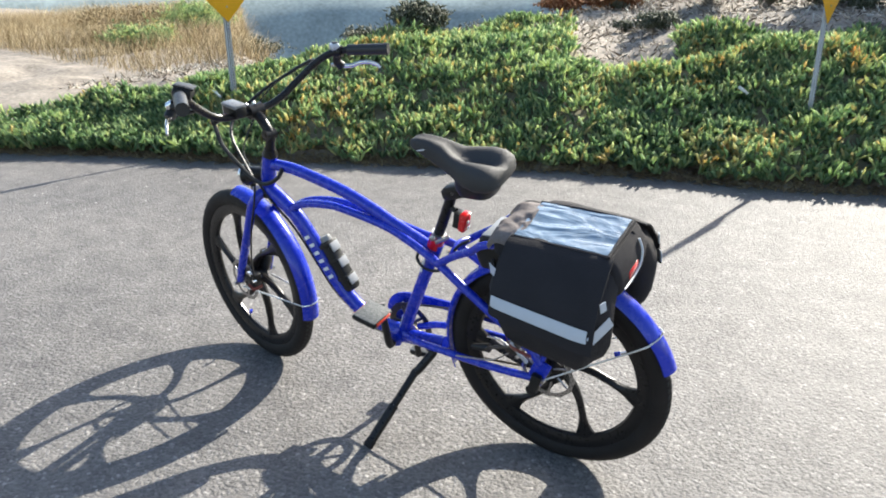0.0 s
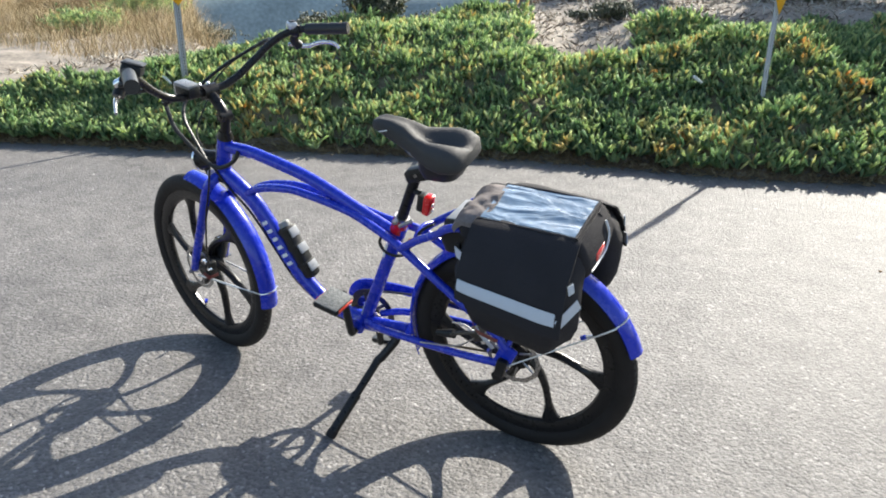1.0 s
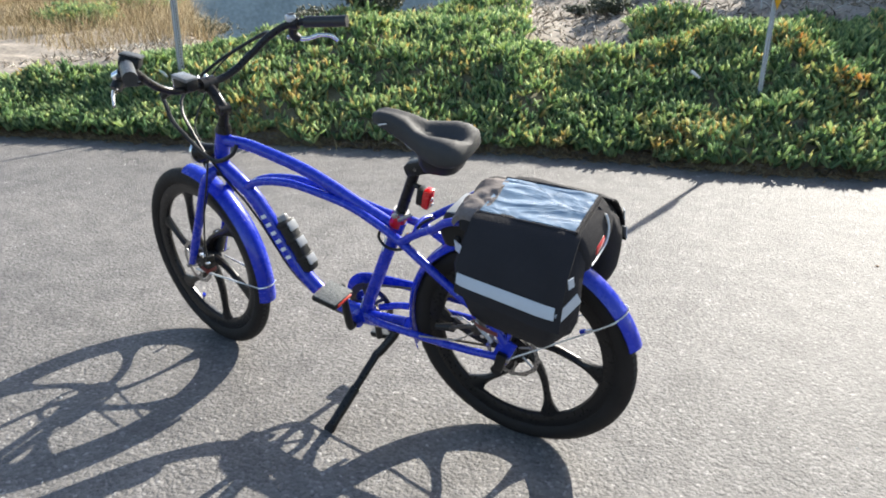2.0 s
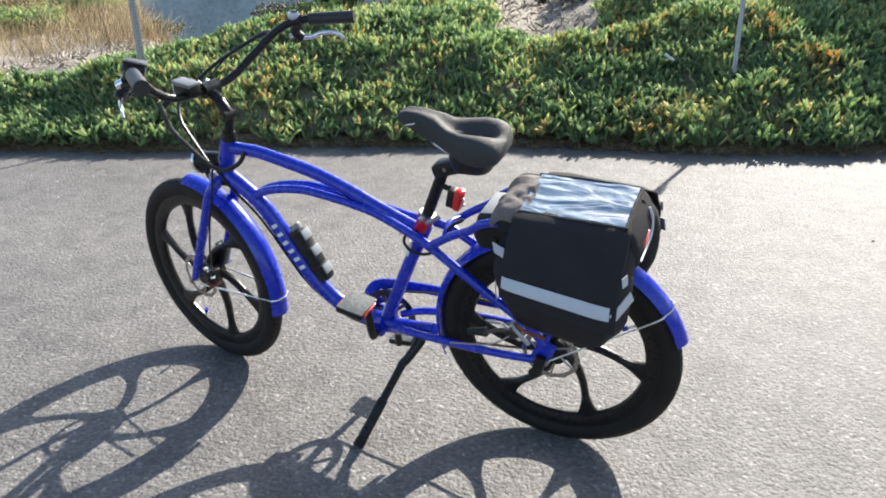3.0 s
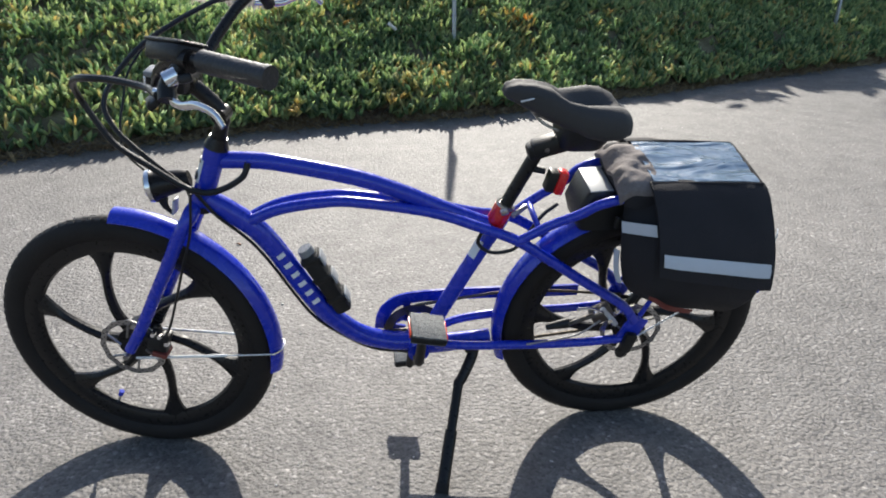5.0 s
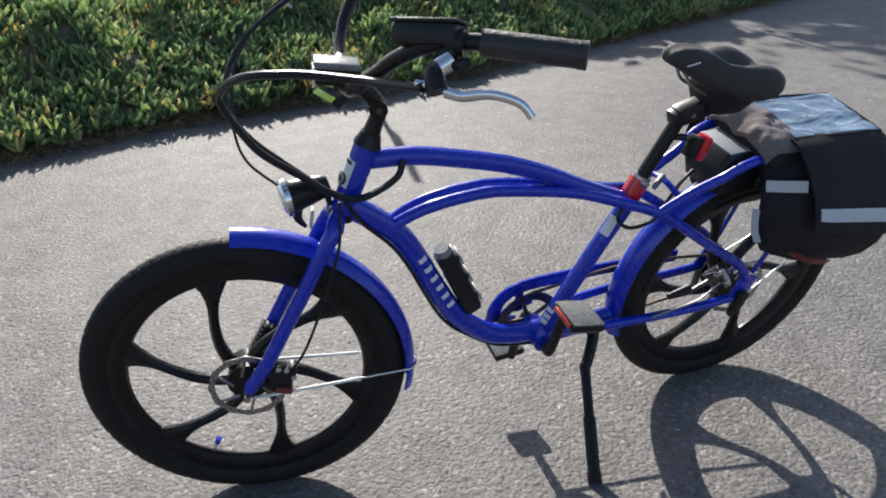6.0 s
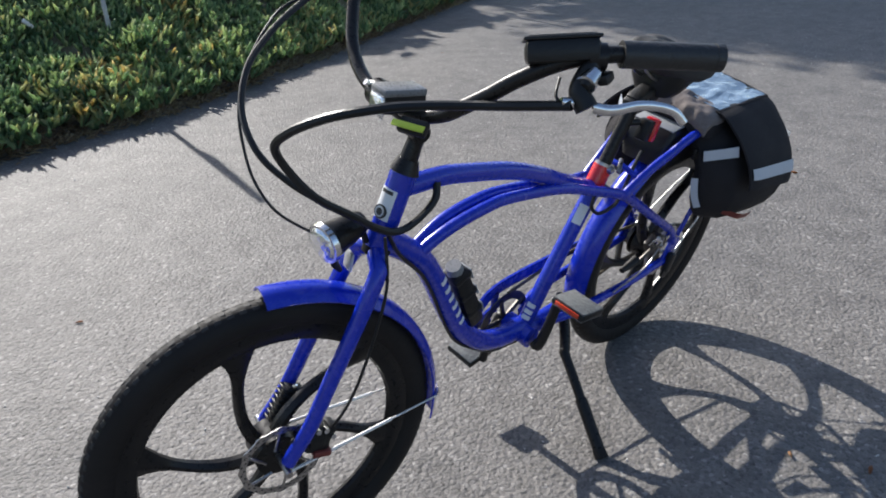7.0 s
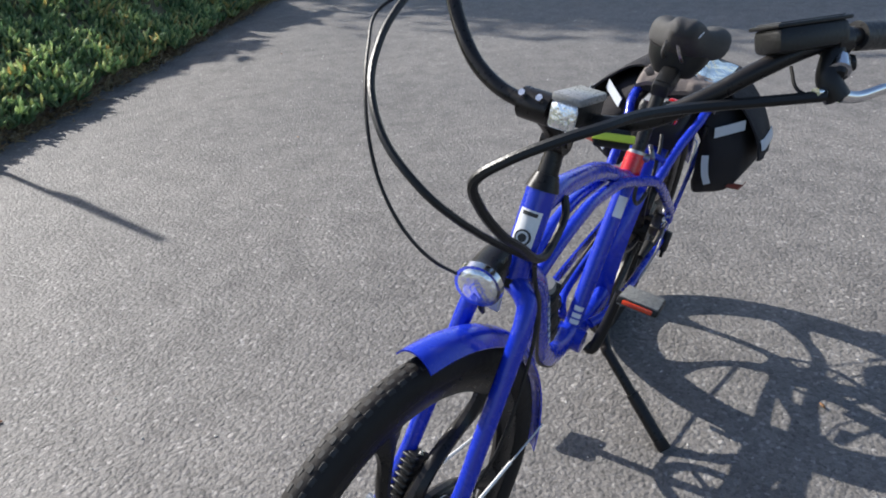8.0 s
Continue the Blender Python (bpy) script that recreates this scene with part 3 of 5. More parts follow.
# stem, handlebar and what it carries
part("quill", steered(sweep([HEAD_TOP + AXIS * 0.02, HEAD_TOP + AXIS * 0.05], (0.0165, 0.0145), 18)), BLACK, bike)
stem = part("stem", steered(sweep([HEAD_TOP + AXIS * 0.045, (0.946, 0, 0.918), (0.952, 0, 0.940), (0.975, 0, 0.966), (1.005, 0, 0.991)], (0.0145, 0.0165), 16)), BLACK, bike, "black adjustable stem")
bm = disc_solid(0.0165, -0.019, 0.019, 22)
part("stem_pivot", steered(bm, (0.947, 0, 0.928)), BLACK, stem)
part("stem_bolt", steered(disc_solid(0.006, 0.018, 0.022, 10), (0.947, 0, 0.928)), DARKSTEEL, stem)
part("bar_clamp", steered(disc_solid(0.0225, -0.024, 0.024, 24), (1.008, 0, 0.995)), BLACK, stem)
for dv in (-0.014, 0.014):
    part("clamp_bolt", steered(sweep([(1.025, dv, 1.010), (1.033, dv, 1.017)], 0.005, 8)), CHROME, stem)

across = Vector((-0.69, 0.71, 0.13)).normalized()
above = Vector((-0.18, -0.32, 0.93))
above = (above - across * above.dot(across)).normalized()
DISPLAY = Matrix((across.cross(above), across, above)).transposed().to_4x4()
BAR_SHIFT = Matrix.Translation((0.9, 0.018, 1.06)) @ Matrix.Rotation(radians(2.2), 4, "Z") @ Matrix.Rotation(radians(-1.3), 4, "X") @ Matrix.Translation((-0.9, 0, -1.06))
BAR = [(1.008, 0.0, 0.995), (1.009, 0.05, 0.996), (1.005, 0.09, 1.002), (0.998, 0.13, 1.018), (0.988, 0.162, 1.040), (0.970, 0.195, 1.067), (0.950, 0.224, 1.094), (0.912, 0.262, 1.124), (0.858, 0.295, 1.137), (0.738, 0.358, 1.137)]


def on_bar(bm):
    bm.transform(BAR_SHIFT)
    return steered(bm)


line = [(u, -v, w) for u, v, w in BAR[:0:-1]] + BAR
handlebar = part("handlebar", on_bar(sweep(line, 0.0112, 16, 6)), BLACK, bike, "swept-back black cruiser handlebar")
for side in (1, -1):
    a, b = Vector((0.850, 0.2992 * side, 1.1372)), Vector((0.734, 0.3601 * side, 1.1369))
    d = (b - a).normalized()
    bm = sweep([a, a + d * 0.01, a + d * 0.075, b - d * 0.012, b], 0.0175, 20, 2)
    grip = part("grip", on_bar(bm), GRIP, handlebar, "black rubber grip")
    part("grip_end", on_bar(sweep([b - d * 0.008, b + d * 0.003], 0.0182, 20)), GRIP, grip)
    # brake lever: clamp, body and blade
    base = Vector((0.880, 0.284 * side, 1.133))
    bm = sweep([base - d * 0.012, base + d * 0.012], 0.0185, 16)
    lever = part("brake_lever", on_bar(bm), BLACK, handlebar, "black brake lever body with polished blade")
    bm = sweep([base + Vector((0.008, 0.004 * side, -0.008)), base + Vector((0.03, 0.012 * side, -0.035)), base + Vector((0.028, 0.028 * side, -0.055))], (0.013, 0.015), 12)
    part("lever_body", on_bar(bm), PLASTIC, lever)
    bm = sweep([base + Vector((0.020, 0.030 * side, -0.054)), base + Vector((0.0, 0.046 * side, -0.055)), base + Vector((-0.030, 0.066 * side, -0.046)), base + Vector((-0.062, 0.086 * side, -0.050)), base + Vector((-0.078, 0.098 * side, -0.066))], (0.0080, 0.0055), 12, 6, 0.7)
    part("lever_blade", on_bar(bm), CHROME, lever, "polished metal lever blade")
    bm = sweep([base + Vector((0.028, 0.02 * side, -0.05)), base + Vector((0.055, 0.008 * side, -0.048))], (0.008, 0.006), 10)
    part("cable_adjuster", on_bar(bm), CHROME, lever)
    if side > 0:
        bell = part("bell", on_bar(sweep([base + Vector((0.012, 0.012, -0.018)), base + Vector((0.03, 0.02, -0.026))], 0.0135, 20)), CHROME, handlebar, "small round chrome bell")
        part("bell_cap", on_bar(sweep([base + Vector((0.029, 0.0197, -0.0257)), base + Vector((0.034, 0.022, -0.028))], (0.010, 0.006), 16)), PLASTIC, bell)
        part("thumb_button", on_bar(rounded_box((0.022, 0.016, 0.014), 0.004, pose(0.878, 0.306, 1.112, 20, 10, 20))), PLASTIC, handlebar)
        m = pose(0.908, 0.250, 1.141, 0, 0, 9.4) @ DISPLAY
        display = part("display", on_bar(rounded_box((0.051, 0.094, 0.030), 0.008, m @ pose(0.001, 0, -0.007))), PLASTIC, handlebar, "flat black handlebar display unit")
        part("display_plate", on_bar(rounded_box((0.054, 0.098, 0.005), 0.002, m @ pose(0, 0, 0.009))), PLASTIC, display)
        part("screen", on_bar(rounded_box((0.044, 0.084, 0.002), 0.0008, m @ pose(0, 0, 0.0122))), INK, display)
        part("display_mount", on_bar(sweep([(0.905, 0.250, 1.142), (0.925, 0.250, 1.115)], 0.013, 12)), PLASTIC, display)
    else:
        part("shifter", on_bar(rounded_box((0.034, 0.03, 0.022), 0.007, pose(0.888, -0.276, 1.150, 0, 0, -28))), SILVER, handlebar, "silver gear shifter pod")
        part("shift_window", on_bar(rounded_box((0.02, 0.018, 0.004), 0.0015, pose(0.885, -0.277, 1.1625, 0, 0, -28))), INK, handlebar)

clip = part("clip_lamp", on_bar(rounded_box((0.076, 0.041, 0.036), 0.009, pose(1.019, 0.043, 1.013, 0, -6, 0))), PLASTIC, bike, "clip-on grey battery lamp at the handlebar clamp")
part("lamp_shell", on_bar(rounded_box((0.074, 0.043, 0.012), 0.004, pose(1.019, 0.043, 1.0295, 0, -6, 0))), LAMPGREY, clip)
part("lamp_window", on_bar(rounded_box((0.007, 0.038, 0.034), 0.004, pose(1.0565, 0.043, 1.011, 0, -6, 0))), LENS, clip)
bm = rounded_box((0.024, 0.046, 0.014), 0.004, pose(1.030, 0.102, 0.994, 0, 38, 28))
tagbox = part("light_bracket", on_bar(bm), PLASTIC, bike)
part("lime_mark", on_bar(rounded_box((0.003, 0.052, 0.010), 0.001, pose(1.0445, 0.110, 1.002, 0, -52, 28))), YELLOWGREEN, tagbox, "lime-yellow sticker")

# head lamp
LAMP = Matrix.Translation((1.086, 0, 0.766)) @ Matrix.Rotation(radians(15), 4, "Z") @ Matrix.Rotation(radians(8), 4, "Y")
bm = sweep([(0.032, 0, 0), (0.02, 0, 0), (-0.01, 0, 0.001), (-0.035, 0, 0.002), (-0.047, 0, 0.003)], (0.0352, 0.018), 26, 3)
bm.transform(LAMP)
lamp = part("headlamp", steered(bm), BLACK, bike, "round black headlamp with a clear faceted lens")
bm = sweep([(0.030, 0, 0), (0.040, 0, 0)], (0.0368, 0.0355), 28)
bm.transform(LAMP)
part("bezel", steered(bm), CHROME, lamp)
bm = sweep([(0.036, 0, 0), (0.0415, 0, 0), (0.045, 0, 0)], (0.0335, 0.025), 26, 2)
bm.transform(LAMP)
part("lens", steered(bm), LENS, lamp)
bm = sweep([(0.02, 0, -0.028), (0.022, 0, -0.05), (0.012, 0, -0.072)], (0.012, 0.004), 10, 4, 0.6)
bm.transform(LAMP)
part("lamp_tongue", steered(bm), PLASTIC, lamp)
part("lamp_bracket", steered(sweep([(1.0475, 0, 0.7797), (1.0442, 0, 0.7576), (1.0398, 0, 0.7387)], 0.006, 8)), BLACK, lamp)
part("crown_reflector", steered(rounded_box((0.006, 0.03, 0.036), 0.004, pose(1.0755, 0.0063, 0.7153, 0, -10, 0))), SILVER, bike, "clear reflector under the headlamp")

# drive: ring, cranks, pedals, chain, guard, cogs
BB = Vector((0.546, 0, 0.285))
ring = part("chainring", lathe([(0.083, -0.052), (0.083, -0.055), (0.06, -0.055), (0.06, -0.052)], 60), DARKSTEEL, bike)
ring.data.transform(Matrix.Translation(BB))
for k in range(5):
    a = radians(72 * k)
    part("ring_arm", sweep([BB + Vector((0, -0.053, 0)), BB + Vector((math.cos(a) * 0.07, -0.053, math.sin(a) * 0.07))], 0.006, 8), DARKSTEEL, ring)
for side, end in ((1, Vector((0.533, 0.0861, 0.447))), (-1, Vector((0.559, -0.0861, 0.128)))):
    crank = part("crank_arm", sweep([BB + Vector((0, 0.05 * side, 0)), BB + Vector((0, 0.066 * side, 0)), BB.lerp(end, 0.5) + Vector((0, 0.036 * side, 0)), end], (0.014, 0.011), 12, 5), PLASTIC, bike, "black crank arm")
    m = pose(end.x, 0, end.z) @ pose(0, 0.135 * side, 0, 0, -12 * side if side > 0 else 6, 0)
    pedal = part("pedal", rounded_box((0.085, 0.092, 0.018), 0.006, m), PLASTIC, bike, "flat black pedal with grit top and orange reflectors")
    part("grip_plate", rounded_box((0.08, 0.086, 0.004), 0.0015, m @ pose(0, 0, 0.0090)), SANDPAPER, pedal)
    part("grip_plate", rounded_box((0.08, 0.086, 0.004), 0.0015, m @ pose(0, 0, -0.0090)), SANDPAPER, pedal)
    if side > 0:
        for du in (0.0425, -0.0425):
            part("reflector", rounded_box((0.005, 0.066, 0.010), 0.0015, m @ pose(du, 0, 0)), ORANGE, pedal)
guard = part("chain_guard", strip([(0.6361, -0.0714, 0.2792), (0.6281, -0.0714, 0.3266), (0.5999, -0.0714, 0.3616), (0.5525, -0.0714, 0.3777), (0.4681, -0.0714, 0.3824), (0.3519, -0.0714, 0.3832), (0.2145, -0.0714, 0.3799), (0.1142, -0.0714, 0.3795)], 0.034, (0, -1, 0), 0.006, 5), BLUE, bike, "blue chain guard with cut-outs")
for pts in ([(0.6277, -0.0714, 0.2866), (0.5836, -0.0714, 0.3111), (0.5309, -0.0714, 0.3273)], [(0.5683, -0.0714, 0.3712), (0.5645, -0.0714, 0.3007)], [(0.6203, -0.0714, 0.2867), (0.5727, -0.0714, 0.2744)]):
    part("guard_web", strip(pts, 0.020, (0, -1, 0), 0.006, 3), BLUE, guard)
part("chain", sweep([BB + Vector((0.0, -0.053, 0.083)), (0.2781, -0.0556, 0.3974), (0.0, -0.053, WHEEL + 0.04)], 0.0042, 6, 8), CHAIN, bike)
part("chain_run", sweep([BB + Vector((0.0, -0.053, -0.083)), (0.2765, -0.0556, 0.229), (0.0338, -0.0556, 0.259)], 0.0042, 6, 8), CHAIN, bike)
for r, v in ((0.048, -0.038), (0.042, -0.043), (0.036, -0.048), (0.031, -0.053)):
    part("cog", disc_solid(r, v, v - 0.0025, 28), DARKSTEEL, bike).data.transform(Matrix.Translation((0, 0, WHEEL)))
bm = sweep([(0.0, -0.072, WHEEL - 0.02), (0.0153, -0.0788, 0.3096), (0.0337, -0.063, 0.2516)], (0.012, 0.009), 10)
part("derailleur", bm, DARKSTEEL, bike)
bm = disc_solid(0.016, -0.004, 0.004, 14)
bm.transform(Matrix.Translation((0.032, 0.0861, 0.2969)))
rounded_box((0.03, 0.02, 0.06), 0.006, pose(0.0196, 0.084, 0.3265, 0, -15, 0), bm=bm)
part("axle_nut_cover", bm, PLASTIC, bike, "black rubber boot over the motor cable")
bm = rounded_box((0.055, 0.028, 0.045), 0.008, pose(0.0933, 0.0567, 0.406, 0, 30, 0))
part("rear_brake_caliper", bm, DARKSTEEL, bike)
part("caliper_lever", sweep([(0.0934, 0.0735, 0.4197), (0.1408, 0.0756, 0.4057), (0.1776, 0.0735, 0.3875)], (0.007, 0.005), 8), DARKSTEEL, bike)
for u, w in ((0.074, 0.394), (0.112, 0.420), (0.060, 0.424)):
    part("caliper_bolt", disc_solid(0.0065, 0.070, 0.079, 8), CHROME, bike).data.transform(Matrix.Translation((u, 0, w)))
part("caliper_bracket", sweep([(0.052, 0.066, 0.372), (0.070, 0.069, 0.398), (0.098, 0.070, 0.430)], 0.007, 8, 3, 0.6), SILVER, bike)
part("cable_end", sweep([(0.100, 0.078, 0.424), (0.130, 0.080, 0.440), (0.165, 0.078, 0.438)], 0.0032, 8), CHROME, bike)
part("caliper_boot", sweep([(0.1723, 0.063, 0.3844), (0.2303, 0.0609, 0.3714)], (0.014, 0.008), 10), PLASTIC, bike)

# kickstand
FOOT = Vector((0.505, 0.287, 0.061))
KNEE = Vector((0.436, 0.050, 0.240)).lerp(FOOT, 0.13)
kick = part("kickstand", sweep([KNEE, FOOT], (0.0125, 0.0118), 14), BLACK, bike, "black kickstand propped out on the asphalt")
part("stand_knuckle", sweep([(0.404, 0.020, 0.300), (0.403, 0.030, 0.274), (0.416, 0.050, 0.252), KNEE - Vector((0.008, 0.006, -0.006)), KNEE, KNEE.lerp(FOOT, 0.05)], (0.0150, 0.0130), 14, 4), BLACK, kick)
part("stand_bracket", rounded_box((0.04, 0.050, 0.030), 0.01, pose(0.408, 0.016, 0.288)), PLASTIC, kick)
part("stand_sleeve", sweep([KNEE.lerp(FOOT, 0.46), KNEE.lerp(FOOT, 0.96)], 0.0155, 14), BLACK, kick)
part("stand_foot", sweep([KNEE.lerp(FOOT, 0.94), KNEE.lerp(FOOT, 1.03)], (0.016, 0.0175), 14), RUBBER, kick)
part("stand_bolt", disc_solid(0.007, 0.042, 0.048, 10), STEEL, kick).data.transform(Matrix.Translation((0.408, 0, 0.264)))

# battery under the rack top
bm = loft([rounded_rect(-0.16, 0.185, -0.062, 0.062, 0.655, 0.02), rounded_rect(-0.16, 0.195, -0.064, 0.064, 0.69, 0.02), rounded_rect(-0.16, 0.176, -0.064, 0.064, 0.742, 0.016), rounded_rect(-0.16, 0.168, -0.060, 0.060, 0.752, 0.012)])
battery = part("battery", bm, PLASTIC, bike, "black rack battery with a pale grey front panel")
part("battery_panel", rounded_box((0.052, 0.112, 0.004), 0.0015, pose(0.142, 0, 0.7535, 0, 4, 0)), GREYPLATE, battery, "pale grey panel")

# folded lock on the down tube
m = pose(0.764, -0.005, 0.493, 0, 25, 0)
lock = part("lock_case", rounded_box((0.044, 0.047, 0.190), 0.013, m), PLASTIC, bike, "black folding-lock case strapped to the down tube")
for dz in (0.078, 0.02, -0.045):
    part("lock_strap", rounded_box((0.047, 0.050, 0.02), 0.007, m @ pose(-0.001, 0, dz)), PLASTIC, lock)
    part("strap_plate", rounded_box((0.005, 0.036, 0.030), 0.0015, m @ pose(-0.0255, 0, dz - 0.012)), GREYPLATE, lock, "grey clasp plate")
part("lock_cap", sweep([m @ Vector((0, 0, 0.088)), m @ Vector((0, 0, 0.104)), m @ Vector((0, 0, 0.108))], (0.0195, 0.0165), 18, 3), LAMPGREY, lock, "grey end cap")


def on_tube(p, d, radius, ang, length, width, thick=0.0008):
    """A small curved print on a tube: p on its axis, d along it, ang from its left side towards its top."""
    p, d = Vector(p), Vector(d).normalized()
    left = Vector((0, 1, 0))
    top = d.cross(left).normalized()
    if top.z < 0:
        top = -top
    loops = []
    for i in range(7):
        a = ang + (i / 6 - 0.5) * width / radius
        o = left * math.cos(a) + top * math.sin(a)
        loops.append([p + d * s * length / 2 + o * (radius + r) for s, r in ((-1, 0.0), (1, 0.0), (1, thick), (-1, thick))])
    return loft(loops)


# maker's mark on the down tube as six plain bars, head badge, seat tube prints
for k in range(6):
    p = Vector((0.866, 0, 0.586)).lerp(Vector((0.797, 0, 0.452)), k / 5)
    part("mark_bar", on_tube(p, (-0.070, 0, -0.134), 0.0247, 0.30, 0.0115, 0.019), WHITE, bike)
HEADD = HEAD_LOW - HEAD_TOP
badge = part("head_badge", on_tube(HEAD_TOP.lerp(HEAD_LOW, 0.42), HEADD, 0.0236, 1.5, 0.056, 0.036), WHITE, bike, "white oval head badge with dark print")
for nm, r, h, mt in (("badge_round", 0.0125, 0.0262, INK), ("badge_ring", 0.0098, 0.0268, SILVER), ("badge_centre", 0.0066, 0.0274, INK)):
    bm = disc_solid(r, 0.012, h, 24)
    bm.transform(Matrix.Translation(HEAD_TOP.lerp(HEAD_LOW, 0.52)) @ Matrix.Rotation(-1.5, 4, AXIS))
    part(nm, bm, mt, badge)
part("badge_line", on_tube(HEAD_TOP.lerp(HEAD_LOW, 0.27), HEADD, 0.0245, 1.5, 0.006, 0.024), INK, badge)
part("seat_tube_patch", on_tube((0.398, 0, 0.577), (0.05, 0, -0.11), 0.0198, 0.95, 0.050, 0.024), WHITE, bike)
for dz in (0.0, -0.016, -0.03):
    part("seat_tube_mark", on_tube((0.508 - dz * 0.45, 0, 0.350 + dz), (0.05, 0, -0.11), 0.0198, 1.25, 0.011, 0.022), WHITE, bike)

# cables
CABLES = [
    ("brake_hose", [(0.975, 0.310, 1.098), (1.0, 0.245, 1.078), (1.03, 0.18, 1.060), (1.095, 0.135, 1.056), (1.149, 0.112, 1.052), (1.182, 0.078, 1.036), (1.206, 0.03, 1.003), (1.212, -0.004, 0.965), (1.192, 0.003, 0.922), (1.158, 0.022, 0.877), (1.10, 0.032, 0.832), (1.045, 0.035, 0.788), (1.0, 0.036, 0.768), (0.958, 0.034, 0.776), (0.918, 0.030, 0.800), (0.905, 0.018, 0.826)], 0.0068, PLASTIC),
    ("wiring_loom", [(0.925, -0.235, 1.095), (0.955, -0.255, 1.090), (1.0, -0.255, 1.072), (1.063, -0.241, 1.042), (1.133, -0.206, 1.004), (1.181, -0.149, 0.961), (1.198, -0.08, 0.923), (1.171, -0.035, 0.882), (1.115, -0.005, 0.835), (1.045, 0.028, 0.785)], 0.0055, PLASTIC),
    ("thin_cable", [(0.935, -0.270, 1.085), (1.017, -0.28, 1.062), (1.084, -0.247, 1.031), (1.135, -0.213, 0.993), (1.169, -0.18, 0.949), (1.182, -0.15, 0.899), (1.188, -0.109, 0.853), (1.174, -0.069, 0.812), (1.125, -0.045, 0.768), (1.095, -0.02, 0.75)], 0.0026, PLASTIC),
    ("down_tube_hose", [(1.02, 0.030, 0.765), (0.985, 0.026, 0.705), (0.925, 0.022, 0.636), (0.885, 0.018, 0.568), (0.846, 0.014, 0.486), (0.800, 0.012, 0.402), (0.742, 0.012, 0.344), (0.66, 0.012, 0.288), (0.565, 0.012, 0.268)], 0.0038, PLASTIC),
    ("fork_hose", [(1.03, 0.034, 0.765)] + [STEER @ Vector(q) for q in ((1.028, 0.058, 0.68), (1.052, 0.068, 0.60), (1.085, 0.068, 0.50), (1.112, 0.060, 0.43), (HUB.x - 0.090, 0.046, HUB.z + 0.040))], 0.003, PLASTIC),
    ("lock_cable", [(0.40, 0.03, 0.645), (0.410, 0.034, 0.615), (0.385, 0.040, 0.592), (0.345, 0.042, 0.592), (0.315, 0.044, 0.612), (0.268, 0.034, 0.68), (0.23, 0.022, 0.705)], 0.0045, PLASTIC),
    ("lever_wire", [(0.945, 0.262, 1.112), (0.965, 0.278, 1.094), (0.958, 0.305, 1.088)], 0.0022, PLASTIC),
    ("stay_cable", [(0.28, 0.081, 0.335), (0.16, 0.084, 0.36), (0.10, 0.08, 0.40)], 0.0025, STEEL),
]
for nm, pts, r, mt in CABLES:
    part(nm, sweep(pts, r, 8, 7), mt, bike)

# ---- pannier bag over the rack ----
bag = new("pannier_bag")
bag.matrix_world = bike_pose
tagged(bag, "black nylon pannier bag with reflective strips and clear map window", "bag")
LID = Matrix.Translation((0, 0.012, 0.796)) @ Matrix.Rotation(radians(-4.8), 4, "X") @ Matrix.Rotation(radians(-2.2), 4, "Y")


def fabric(bm, amount, size):
    """Soft dents and wrinkles in cloth."""
    for v in bm.verts:
        q = v.co / size
        v.co += Vector((noise.noise(q), noise.noise(q + Vector((7, 0, 0))), noise.noise(q + Vector((0, 7, 0))))) * amount
    return bm


def pannier(side):
    secs = [(0.792, -0.20, 0.05, 0.02, 0.095), (0.77, -0.21, 0.075, 0.02, 0.122), (0.74, -0.218, 0.095, 0.04, 0.160), (0.70, -0.223, 0.104, 0.06, 0.198), (0.66, -0.225, 0.106, 0.09, 0.218), (0.63, -0.225, 0.105, 0.095, 0.225), (0.60, -0.222, 0.100, 0.095, 0.226), (0.56, -0.215, 0.087, 0.095, 0.221), (0.525, -0.202, 0.064, 0.095, 0.206), (0.497, -0.180, 0.032, 0.10, 0.186), (0.480, -0.15, 0.002, 0.11, 0.166)]
    loops = []
    for w, u0, u1, v0, v1 in secs:
        lp = rounded_rect(u0, u1, v0, v1, w, min(0.045, (v1 - v0) * 0.38), 6)
        cut = []
        for p in lp:
            a, c = p.x - (u1 - 0.075), p.y - (v1 - 0.08)
            f = a / 0.075 + c / 0.08 if a > 0 and c > 0 else 0
            if f > 1:
                p = Vector((u1 - 0.075 + a / f, v1 - 0.08 + c / f, p.z))
            a, c = (u0 + 0.035) - p.x, p.y - (v1 - 0.07)
            f = a / 0.035 + c / 0.07 if a > 0 and c > 0 else 0
            if f > 1:
                p = Vector((u0 + 0.035 - a / f, v1 - 0.07 + c / f, p.z))
            cut.append(Vector((p.x, p.y * side, p.z)))
        loops.append(cut)
    return fabric(loft(loops), 0.004, 0.06)


FLAP = [Vector(p) for p in ((0, 0.090, 0.792), (0, 0.106, 0.791), (0, 0.130, 0.781), (0, 0.160, 0.756), (0, 0.190, 0.728), (0, 0.214, 0.698), (0, 0.230, 0.668), (0, 0.238, 0.640), (0, 0.240, 0.615))]


